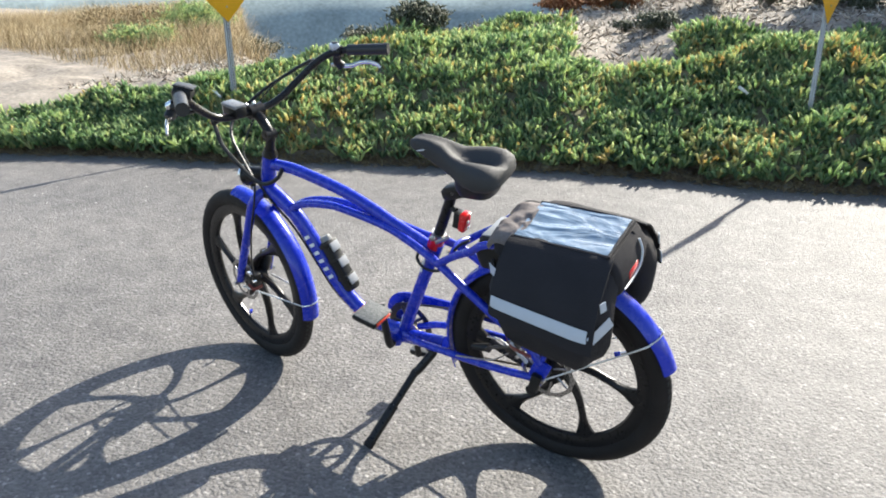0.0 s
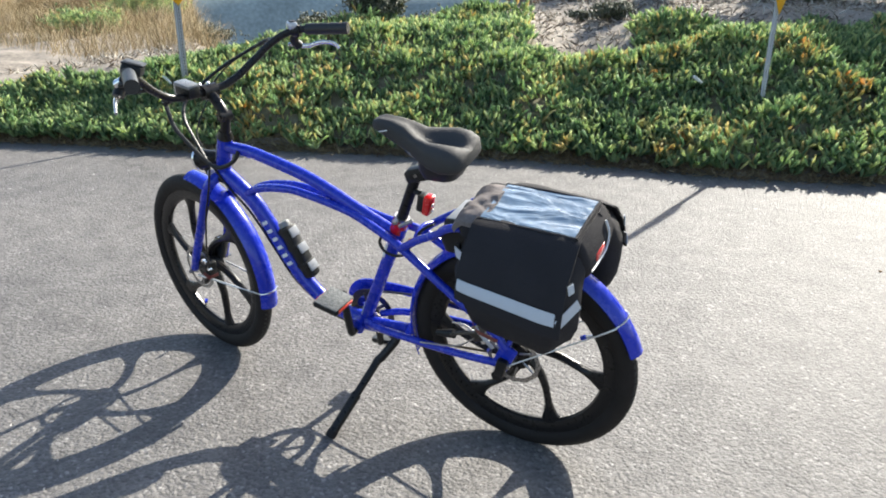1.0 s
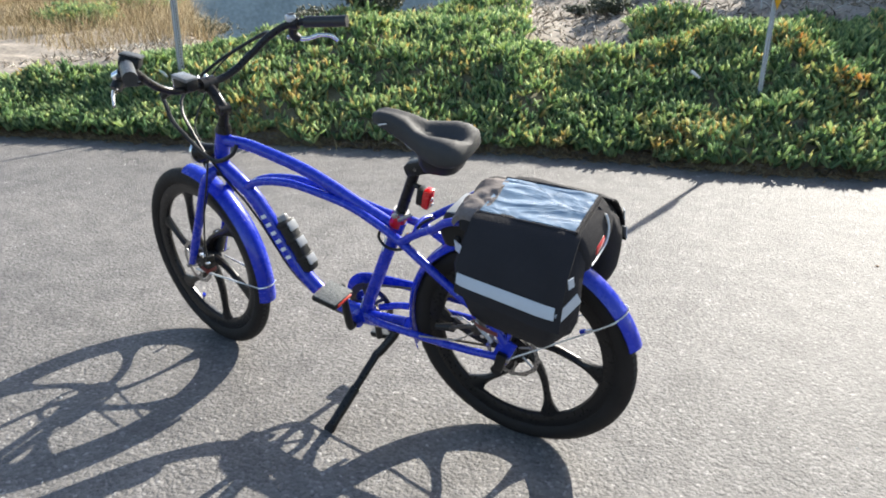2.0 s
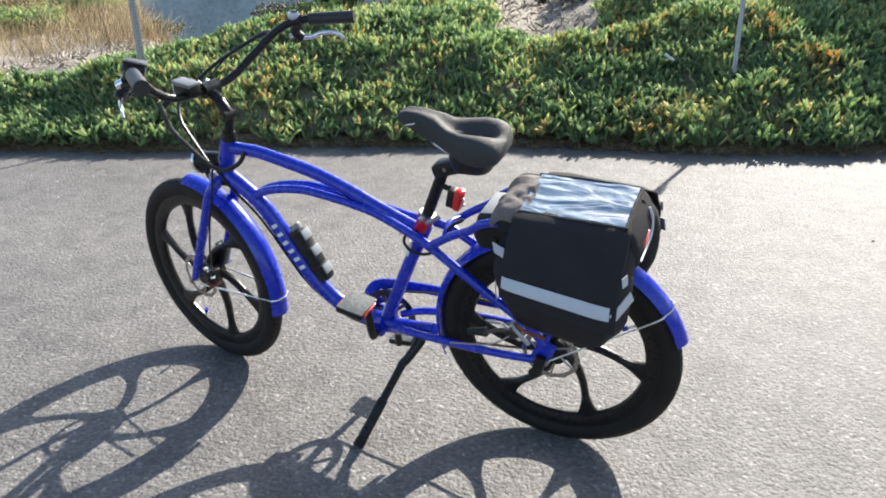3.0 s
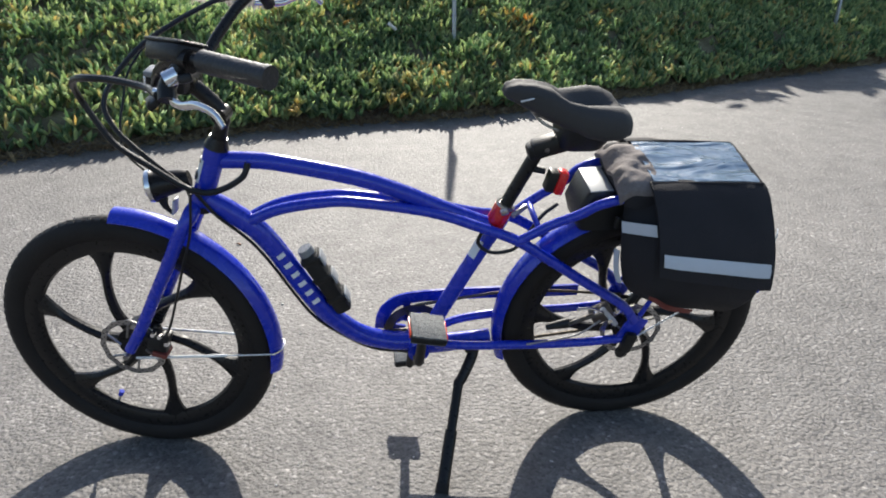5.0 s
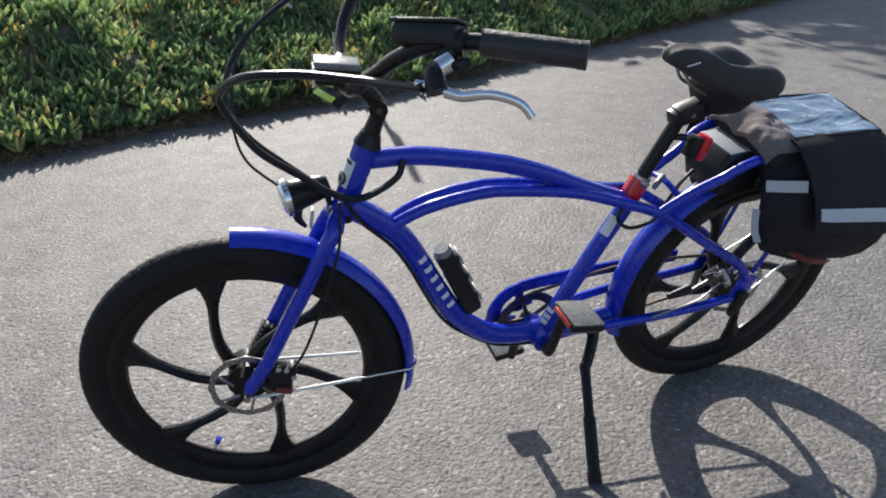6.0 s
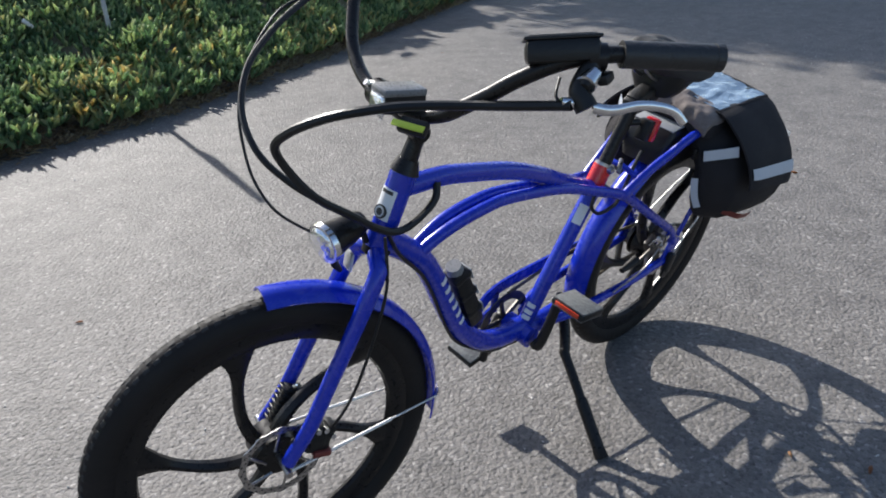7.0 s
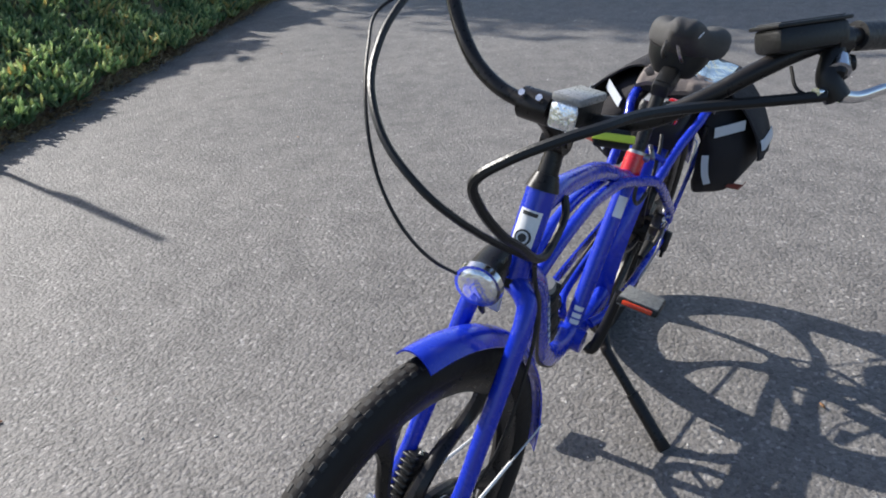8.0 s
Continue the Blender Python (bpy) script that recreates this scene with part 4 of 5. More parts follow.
def flap_at(s, u, off=0.0):
    """A place on the flap: s from the lid's edge (0) to its hem (1); the hem hangs lower at the rear."""
    sag = 0.052 * (0.055 - u) / 0.255
    t = s * (len(FLAP) - 1)
    k = min(int(t), len(FLAP) - 2)
    p = FLAP[k].lerp(FLAP[k + 1], t - k)
    d = FLAP[k + 1] - FLAP[k]
    o = Vector((0, -d.z, d.y)).normalized()
    curl = 0.010 * max(0.0, abs((u + 0.07) / 0.13) - 0.75) / 0.25
    return Vector((u, p.y, p.z + (0.018 - sag) * s + 0.038 * u * (1 - s))) + o * (off - curl * (0.4 + 0.6 * s))


def flap_panel(s0, s1, u0, u1, lift, thick, side, ns=16, nu=14):
    grid = []
    for i in range(nu + 1):
        u = u0 + (u1 - u0) * i / nu
        outer = [flap_at(s0 + (s1 - s0) * k / ns, u, lift + thick) for k in range(ns + 1)]
        inner = [flap_at(s0 + (s1 - s0) * k / ns, u, lift) for k in range(ns + 1)]
        grid.append([Vector((p.x, p.y * side, p.z)) for p in outer + inner[::-1]])
    return loft(grid)


for side in (1, -1):
    place = Matrix.Identity(4) if side > 0 else Matrix.Translation((-0.012, -0.004, 0.0))
    pn = part("pannier", pannier(side), NYLON, bag, "black nylon side pannier", 60)
    pn.matrix_local = place
    o = (0, side, 0)
    part("flap", fabric(flap_panel(0, 0.93, -0.210, 0.056, 0.0, 0.005, side), 0.0025, 0.05), NYLON, pn, "", 60)
    part("reflective_strip", flap_panel(0.690, 0.800, -0.196, 0.050, 0.0075, 0.0015, side, 4), REFLECT, pn)
    part("reflective_strip", strip([(-0.1985, 0.224 * side, 0.626), (-0.214, 0.193 * side, 0.640), (-0.2295, 0.161 * side, 0.656)], 0.030, (-0.9, 0.45 * side, 0), 0.002), REFLECT, pn)
    part("reflective_tab", strip([(-0.212, 0.185 * side, 0.700), (-0.2195, 0.169 * side, 0.702)], 0.026, (-0.9, 0.45 * side, 0), 0.002), REFLECT, pn)
    part("reflective_strip", strip([(0.109, 0.121 * side, 0.702), (0.082, 0.149 * side, 0.7125), (0.054, 0.178 * side, 0.724)], 0.027, (0.73, 0.68 * side, 0), 0.002), REFLECT, pn)
    part("reflective_strip", strip([(0.1085, 0.118 * side, 0.640), (0.1085, 0.124 * side, 0.615), (0.1065, 0.132 * side, 0.590), (0.1000, 0.143 * side, 0.566)], 0.017, (1, 0.35 * side, 0), 0.002), REFLECT, pn)
    part("maker_patch", strip([(0.042, 0.186 * side, 0.556), (0.014, 0.2145 * side, 0.548), (-0.016, 0.2190 * side, 0.541), (-0.046, 0.2190 * side, 0.535)], 0.017, (0.25, side, -0.35), 0.0015), MAROON, pn, "faded maroon maker's patch")
    part("hook", rounded_box((0.014, 0.01, 0.03), 0.003, pose(0.112, 0.10 * side, 0.70)), PLASTIC, pn)


def on_lid(bm):
    bm.transform(LID)
    return bm


top = loft([rounded_rect(-0.200, 0.110, -0.110, 0.105, -0.05, 0.03, 5), rounded_rect(-0.206, 0.112, -0.108, 0.100, -0.02, 0.03, 5), rounded_rect(-0.203, 0.108, -0.100, 0.092, -0.006, 0.025, 5), rounded_rect(-0.195, 0.098, -0.092, 0.086, -0.001, 0.02, 5)])
lid = part("lid", on_lid(top), NYLON, bag)
bm = bmesh.new()
N = 26
grid = [[bm.verts.new((-0.195 + 0.243 * i / N, -0.080 + 0.163 * j / N, 0.0085 + 0.0008 * math.sin(i * 0.5 + j * 0.33) * math.sin(j * 0.4 + 0.2 * i) + 0.004 * noise.noise((i * 0.10, j * 0.18, 3)) + 0.001 * noise.noise((i * 0.5 + j * 0.3, j * 0.2, 8)))) for j in range(N + 1)] for i in range(N + 1)]
for i in range(N):
    for j in range(N):
        bm.faces.new((grid[i][j], grid[i + 1][j], grid[i + 1][j + 1], grid[i][j + 1]))
ext = bmesh.ops.extrude_face_region(bm, geom=bm.faces[:])
bmesh.ops.translate(bm, vec=(0, 0, -0.003), verts=[v for v in ext["geom"] if isinstance(v, bmesh.types.BMVert)])
part("map_window", on_lid(bm), VINYL, lid, "wrinkled clear vinyl map window", 60)
for v in (-0.084, 0.087):
    part("piping", on_lid(sweep([(0.052, v, 0.003), (-0.06, v * 1.02, 0.005), (-0.198, v, 0.003)], 0.0055, 8)), NYLON, lid)
part("piping", on_lid(sweep([(-0.198, -0.084, 0.003), (-0.198, 0, 0.005), (-0.198, 0.087, 0.003)], 0.0055, 8)), NYLON, lid)
# gathered front cover
loops = []
for i in range(19):
    u = 0.036 + 0.084 * i / 18
    h = 0.012 - 0.030 * (i / 18) ** 5
    row = []
    for j in range(25):
        v = -0.104 + 0.204 * j / 24
        row.append(Vector((u + (0.002 + 0.003 * (1 - i / 18)) * math.sin(j * 0.9 + 2 * math.sin(j * 0.4)), v, h + 0.009 * noise.noise((i * 0.10, j * 0.24, 1)) + 0.003 * noise.noise((i * 0.2 + j * 0.2, j * 0.5, 4)) - 0.02 * (abs(v) / 0.104) ** 4)))
    loops.append(row + [Vector((p.x - 0.006, p.y, p.z - 0.012)) for p in reversed(row)])
part("front_cover", on_lid(loft(loops)), NYLONGREY, bag, "crumpled grey-brown gathered cover", 60)
# rear pocket with reflector and white pull loop
bm = loft([rounded_rect(-0.214, -0.18, -0.098, 0.094, -0.112, 0.015, 3), rounded_rect(-0.232, -0.18, -0.102, 0.098, -0.090, 0.020, 3), rounded_rect(-0.232, -0.18, -0.102, 0.098, -0.058, 0.020, 3), rounded_rect(-0.221, -0.18, -0.100, 0.096, -0.022, 0.018, 3), rounded_rect(-0.205, -0.17, -0.096, 0.092, -0.001, 0.015, 3)])
pocket = part("rear_pocket", on_lid(fabric(bm, 0.003, 0.05)), NYLON, bag, "black rear pocket with a red reflector")
part("pocket_reflector", on_lid(rounded_box((0.006, 0.060, 0.022), 0.004, pose(-0.2325, 0.010, -0.070, 0, 4, 0))), RED, pocket)
part("pull_loop", on_lid(sweep([(-0.224, -0.052, -0.022), (-0.234, -0.048, -0.050), (-0.236, -0.030, -0.082), (-0.233, 0.020, -0.094), (-0.232, 0.070, -0.090)], 0.0030, 8)), WHITE, pocket)


# ---- ground, road and planted bank ----
EDGE_X = (-60, -9, -5.75, -4.86, -3.85, -3.13, -2.39, -1.43, -0.62, 0.12, 0.75, 1.07, 1.93, 3.25, 4.2, 6.1, 12, 60)
EDGE_Y = (-22, -0.1, 1.37, 1.77, 2.12, 2.55, 2.83, 3.24, 3.43, 3.53, 3.80, 3.97, 4.30, 4.92, 5.34, 6.26, 8.9, 29)


def edge(x):
    return float(np.interp(x, EDGE_X, EDGE_Y))


def height(x, y):
    """The land: flat road, a bank that rises behind its edge, and a fall to the sea far behind."""
    d = y - edge(x)
    if d <= 0:
        return -0.03
    crest = float(np.interp(x, (-14, -7, -5.2, -3.6, -2.2, 0, 6, 30), (0.30, 0.38, 0.50, 0.84, 1.12, 1.14, 1.14, 1.15)))
    rise = float(np.interp(x, (-6, -4, -2, 9), (0.8, 0.95, 1.6, 1.8)))
    z = -0.03 + (crest + 0.03) * (1 - math.exp(-d / rise))
    lump = noise.noise((x * 1.1, y * 1.1, 0.3)) * 0.10 + noise.noise((x * 3.1, y * 3.1, 2.3)) * 0.04
    z += lump * min(1.0, d / 0.7)
    # a hollow opens towards the sea between the grassy land and the sandy slope
    q = (x - 0.73) / max(0.5, y + 1.77)
    notch = math.exp(-(((q + 0.36) / 0.06) ** 2)) * min(1.0, d / 1.6)
    z *= 1 - 0.27 * notch * math.exp(-((max(0.0, d - 3.0) / 2.5) ** 2))
    hollow = max(0.0, 1 - abs((q + 0.80) / 0.30)) ** 0.6
    if d > 2.9:
        z -= hollow * 0.42 * (d - 2.9)
        z += 0.02 * min(8.0, d - 2.9) * min(1.0, max(0.0, (q + 0.52) / 0.2))
    if d > 7:
        z += 0.25 * noise.noise((x * 0.12, y * 0.12, 5.0))
    if y > 17:
        z -= 0.22 * (y - 17) ** 1.25
    return max(z, -45.0)


def spaced(lo, hi, fine_lo, fine_hi, step, grow=1.22):
    vals = list(np.arange(fine_lo, fine_hi + 1e-6, step))
    s, v = step, fine_lo
    while v > lo:
        s *= grow
        v -= s
        vals.insert(0, v)
    s, v = step, fine_hi
    while v < hi:
        s *= grow
        v += s
        vals.append(v)
    return vals


def sheet(name, xs, ys, z_of, mat):
    verts = [(x, y, z_of(x, y)) for y in ys for x in xs]
    n = len(xs)
    faces = [(j * n + i, j * n + i + 1, (j + 1) * n + i + 1, (j + 1) * n + i) for j in range(len(ys) - 1) for i in range(n - 1)]
    me = bpy.data.meshes.new(name)
    me.from_pydata(verts, [], faces)
    me.materials.append(mat)
    return finish(new(name, me), 180)


ground = sheet("ground", spaced(-2500, 2500, -9, 9, 0.16), spaced(-2500, 2500, 0.5, 9, 0.12), height, EARTH)
tagged(ground, "sandy bank and open land beside the road", "ground", kind="structure")

# road: one asphalt slab with an uneven edge along the bank
verts, faces = [], []
xs = list(np.arange(-60, 60.01, 0.06))
for x in xs:
    wob = 0.03 * noise.noise((x * 2.2, 0, 0)) + 0.012 * noise.noise((x * 9, 3, 0))
    verts += [(x, edge(x) + 0.12 + wob, 0.0), (x, edge(x) + 0.12 + wob, -0.06), (x, -60.0, 0.0)]
for i in range(len(xs) - 1):
    a, b = 3 * i, 3 * i + 3
    faces += [(a + 2, b + 2, b, a), (a, b, b + 1, a + 1)]
me = bpy.data.meshes.new("road")
me.from_pydata(verts, [], faces)
me.materials.append(ASPHALT)
road = tagged(new("road", me), "worn grey asphalt road with fine pale stones", "road", kind="structure")

water = sheet("water", [-4000, 4000], [60, 4000], lambda x, y: -30.0, WATER)
tagged(water, "pale sea far below the bank, with haze put into its colour", "water", kind="structure")

verts, faces = [], []
for i in range(81):
    a = radians(-95 + 1.6 * i)
    r = 200 + 6 * noise.noise((i * 0.11, 0, 0))
    top = 5 + 14 * max(0.0, noise.noise((i * 0.09, 7, 0)) + 0.35)
    for k, (s, z) in enumerate(((0.82, -45), (0.93, top * 0.55 - 12), (1.0, top - 6), (1.1, -45))):
        verts.append((math.sin(a) * r * s, math.cos(a) * r * s, z))
for i in range(80):
    for k in range(3):
        a = 4 * i + k
        faces.append((a, a + 1, a + 5, a + 4))
me = bpy.data.meshes.new("backdrop")
me.from_pydata(verts, [], faces)
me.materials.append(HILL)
tagged(finish(new("backdrop", me), 180), "far hills with pale blue haze put into their colour", "hills", kind="structure")


# ---- leaves in the thousands ----
def leaf_field(name, bases, dirs, lengths, widths, bend, mat, sides=3, waist=0.5):
    """Fleshy or flat leaves, each a small tapered prism of its own."""
    n = len(bases)
    d = dirs / np.linalg.norm(dirs, axis=1)[:, None]
    ref = np.tile([0.0, 0.0, 1.0], (n, 1))
    ref[np.abs(d[:, 2]) > 0.95] = (1.0, 0, 0)
    s = np.cross(d, ref)
    s /= np.linalg.norm(s, axis=1)[:, None]
    spin = np.random.rand(n) * 6.283
    t = np.cross(s, d)
    s, t = s * np.cos(spin)[:, None] + t * np.sin(spin)[:, None], t * np.cos(spin)[:, None] - s * np.sin(spin)[:, None]
    L, W = lengths[:, None], widths[:, None]
    curve = t * (bend * lengths)[:, None]
    verts = []
    for f, wd, c in ((0.0, 0.6, 0.0), (waist, 1.0, waist * waist)):
        for k in range(sides):
            a = 6.283 * k / sides
            verts.append(bases + d * L * f + curve * c + (s * math.cos(a) + t * math.sin(a)) * W * wd * 0.5)
    verts.append(bases + d * L + curve)
    m = 2 * sides + 1
    v = np.stack(verts, 1).reshape(-1, 3)
    f = []
    for k in range(sides):
        k2 = (k + 1) % sides
        f += [(k, k2, sides + k2), (k, sides + k2, sides + k), (sides + k, sides + k2, 2 * sides)]
    f = (np.array(f)[None] + (np.arange(n) * m)[:, None, None]).reshape(-1, 3)
    me = bpy.data.meshes.new(name)
    me.vertices.add(len(v))
    me.vertices.foreach_set("co", v.ravel())
    me.loops.add(len(f) * 3)
    me.loops.foreach_set("vertex_index", f.ravel())
    me.polygons.add(len(f))
    me.polygons.foreach_set("loop_start", np.arange(len(f)) * 3)
    me.update(calc_edges=True)
    me.materials.append(mat)
    ob = new(name, me)
    me.polygons.foreach_set("use_smooth", [True] * len(f))
    return ob


rng = np.random.default_rng(4)


def plant_depth(x):
    return float(np.interp(x, (-9, -6.2, -5.2, -4.2, -3.2, -2.2, -1.3, -0.4, 0.5, 1.2, 2, 9), (0.35, 0.5, 0.9, 1.8, 2.8, 2.9, 2.15, 2.0, 2.1, 2.7, 3.2, 3.2)))


def open_soil(x, d):
    """Where the planting leaves the soil bare: a worn gap towards the slope, and scattered patches."""
    q = (x - 0.73) / (edge(x) + d + 1.77)
    if d > 1.5 + 0.5 * noise.noise((x * 2, 2, 0)) and abs(q + 0.36) < 0.07 + 0.03 * noise.noise((d * 3, x * 3, 6)):
        return True
    return d > 0.9 and x < -1.2 and noise.noise((x * 1.9, d * 2.4, 3.0)) > 0.36


bases, dirs, lens, wids = [], [], [], []
for _ in range(23000):
    x = rng.uniform(-8.5, 9.0)
    depth = plant_depth(x)
    d = rng.uniform(-0.07 + 0.10 * noise.noise((x * 3.0, 5, 0)), depth + 0.3 * noise.noise((x * 0.9, 1, 0)))
    if x > 5.5 and rng.random() < 0.4:
        continue
    if d > 0.12 and noise.noise((x * 3.6, d * 3.6, 21.0)) > 0.40 and rng.random() < 0.7:
        continue
    if open_soil(x, d):
        continue
    y = edge(x) + d
    z = height(x, y) if d > 0 else 0.0
    mound = 0.05 + 0.09 * math.exp(-(d / 0.25) ** 2) + 0.15 * max(0.0, noise.noise((x * 2.3, d * 2.3, 4.0)) + 0.35) * min(1, (d + 0.15) / 0.4)
    c = np.array((x, y, z + mound * rng.uniform(0.35, 1.0)))
    tilt = np.array((rng.normal(0, 0.35), rng.normal(-0.22, 0.35), 0.0))
    k = rng.integers(3, 6)
    for j in range(k):
        a = 6.283 * (j + rng.random()) / k
        bases.append(c + np.array((math.cos(a), math.sin(a), 0)) * 0.012)
        dirs.append(np.array((math.cos(a) * 0.6, math.sin(a) * 0.6, 0.75 + 0.4 * rng.random())) + tilt)
        lens.append(rng.uniform(0.055, 0.105))
        wids.append(rng.uniform(0.018, 0.031))
bases, dirs, lens, wids = np.array(bases), np.array(dirs), np.array(lens), np.array(wids)
iceplant = leaf_field("ice_plant", bases, dirs, lens, wids, 0.2, ICEPLANT, 3, 0.62)
tagged(iceplant, "dense green ice plant with fleshy upright leaves covering the bank", "ground cover", kind="stuff")

# dark mat of stems under the leaves
def stem_mat(x, d):
    y = edge(x) + d
    return (x, y, (height(x, y) if d > 0 else 0.0) + 0.015 + 0.05 * math.exp(-((d - 0.08) / 0.2) ** 2) + 0.09 * max(0.0, noise.noise((x * 2.3, d * 2.3, 4.0)) + 0.35) * min(1, max(0, d + 0.15) / 0.4))


verts, faces = [], []
xs, ds = list(np.arange(-8.5, 9.0, 0.1)), [0.06 + 0.1 * k for k in range(33)]
for x in xs:
    for k, d in enumerate(ds):
        dd = min(d, plant_depth(x) - 0.1)
        verts.append(stem_mat(x, dd) if d <= plant_depth(x) - 0.1 and not open_soil(x, d) else (x, edge(x) + d, height(x, edge(x) + d) - 0.08))
nd = len(ds)
for i in range(len(xs) - 1):
    for k in range(nd - 1):
        faces.append((i * nd + k, i * nd + k + 1, (i + 1) * nd + k + 1, (i + 1) * nd + k))
me = bpy.data.meshes.new("stem_mat")
me.from_pydata(verts, [], faces)
me.materials.append(material("plant_litter", (0.17, 0.15, 0.09), 0.9, vary=0.5, scale=12, bump=1.0, bump_scale=40, spec=0.2))
tagged(finish(new("stem_mat", me), 180), "dark mat of old stems under the ice plant", "ground cover", kind="stuff")

# brown dead fringe along the road edge
n = 13000
x = rng.uniform(-8, 8, n)
d = rng.normal(0.04, 0.06, n)
b = np.stack([x, np.interp(x, EDGE_X, EDGE_Y) + d, 0.005 + np.clip(d, 0, 0.2) * rng.uniform(0, 0.9, n)], 1)
dr = np.stack([rng.normal(0, 0.8, n), rng.normal(-0.3, 0.7, n), rng.uniform(0.05, 0.7, n)], 1)
tagged(leaf_field("dead_leaves", b, dr, rng.uniform(0.03, 0.09, n), rng.uniform(0.004, 0.011, n), 0.3, DEADLEAF), "brown dead leaves and stems along the asphalt edge", "leaf litter", kind="stuff")

# dry grass on the open land
n = 64000
x, y = rng.uniform(-24, -6.0, n), rng.uniform(0, 20, n)
keep = (y - np.interp(x, EDGE_X, EDGE_Y) > 2.2 + 0.9 * np.sin(x * 0.8)) & (y > 3.2 - 0.25 * (x + 6)) & (x < -1.0 - 1.05 * y)
x, y = x[keep], y[keep]
z = np.array([height(a, c) for a, c in zip(x, y)])
n = len(x)
tall = 0.6 + 0.6 * np.array([max(0, noise.noise((a * 0.4, c * 0.4, 9)) + 0.4) for a, c in zip(x, y)])
dr = np.stack([rng.normal(0, 0.28, n), rng.normal(0, 0.28, n), np.ones(n)], 1)
tagged(leaf_field("dry_grass", np.stack([x, y, z], 1), dr, rng.uniform(0.20, 0.62, n) * tall, rng.uniform(0.004, 0.009, n), 0.4, STRAW), "tall straw-coloured dry grass on the open land", "grass", kind="stuff")


# twigs, dry stalks and small stones on the sandy slope
n = 34000
x, y = rng.uniform(-7, 4, n), rng.uniform(2.5, 15, n)
keep = np.array([c - edge(a) > 1.6 or (c - edge(a) > 0.4 and open_soil(a, c - edge(a))) for a, c in zip(x, y)])
x, y = x[keep], y[keep]
n = len(x)
z = np.array([height(a, c) for a, c in zip(x, y)])
dr = np.stack([rng.normal(0, 0.8, n), rng.normal(0, 0.8, n), rng.uniform(0.0, 0.7, n)], 1)
tagged(leaf_field("dry_stalks", np.stack([x, y, z], 1), dr, rng.uniform(0.03, 0.13, n), rng.uniform(0.006, 0.022, n), 0.3, DRYSTALK), "grey and tan dry stalks littering the sandy slope", "plant litter", kind="stuff")


def shrub(name, x, y, size, tall, count, mat, label, category="shrub"):
    """A low bush: bare branching stems with many small leaves in uneven clumps."""
    z = height(x, y)
    bush = new(name)
    bush.location = (x, y, z)
    tagged(bush, label, category, group="bushes on the bank" if category == "shrub" else "tufts on the sandy slope")
    bm = bmesh.new()
    tips = []
    for k in range(22):
        a, l = rng.uniform(0, 6.283), rng.uniform(0.5, 1.0)
        tip = Vector((math.cos(a) * size * l * rng.uniform(0.3, 1), math.sin(a) * size * l * rng.uniform(0.3, 1), tall * rng.uniform(0.45, 0.95)))
        sweep([(0, 0, -0.05), tip * 0.5 + Vector((0, 0, 0.1 * tall)), tip], (0.012 * tall + 0.004, 0.002), 6, 3, bm=bm)
        tips.append(tip)
    part("stem", bm, TWIG, bush)
    count *= 3
    b, dr = [], []
    for k in range(count):
        t = tips[k % len(tips)]
        o = rng.normal(0, 0.33, 3) * (size * 0.55, size * 0.55, tall * 0.4)
        b.append((t.x + o[0], t.y + o[1], max(0.02, t.z + o[2])))
        dr.append(rng.normal(0, 0.6, 3) + (0, 0, 0.5))
    b, dr = np.array(b), np.array(dr)
    lf = leaf_field("leaves", b, dr, rng.uniform(0.04, 0.10, count) * (0.6 + 0.5 * tall), rng.uniform(0.012, 0.03, count), 0.2, mat)
    lf.parent = bush
    return bush


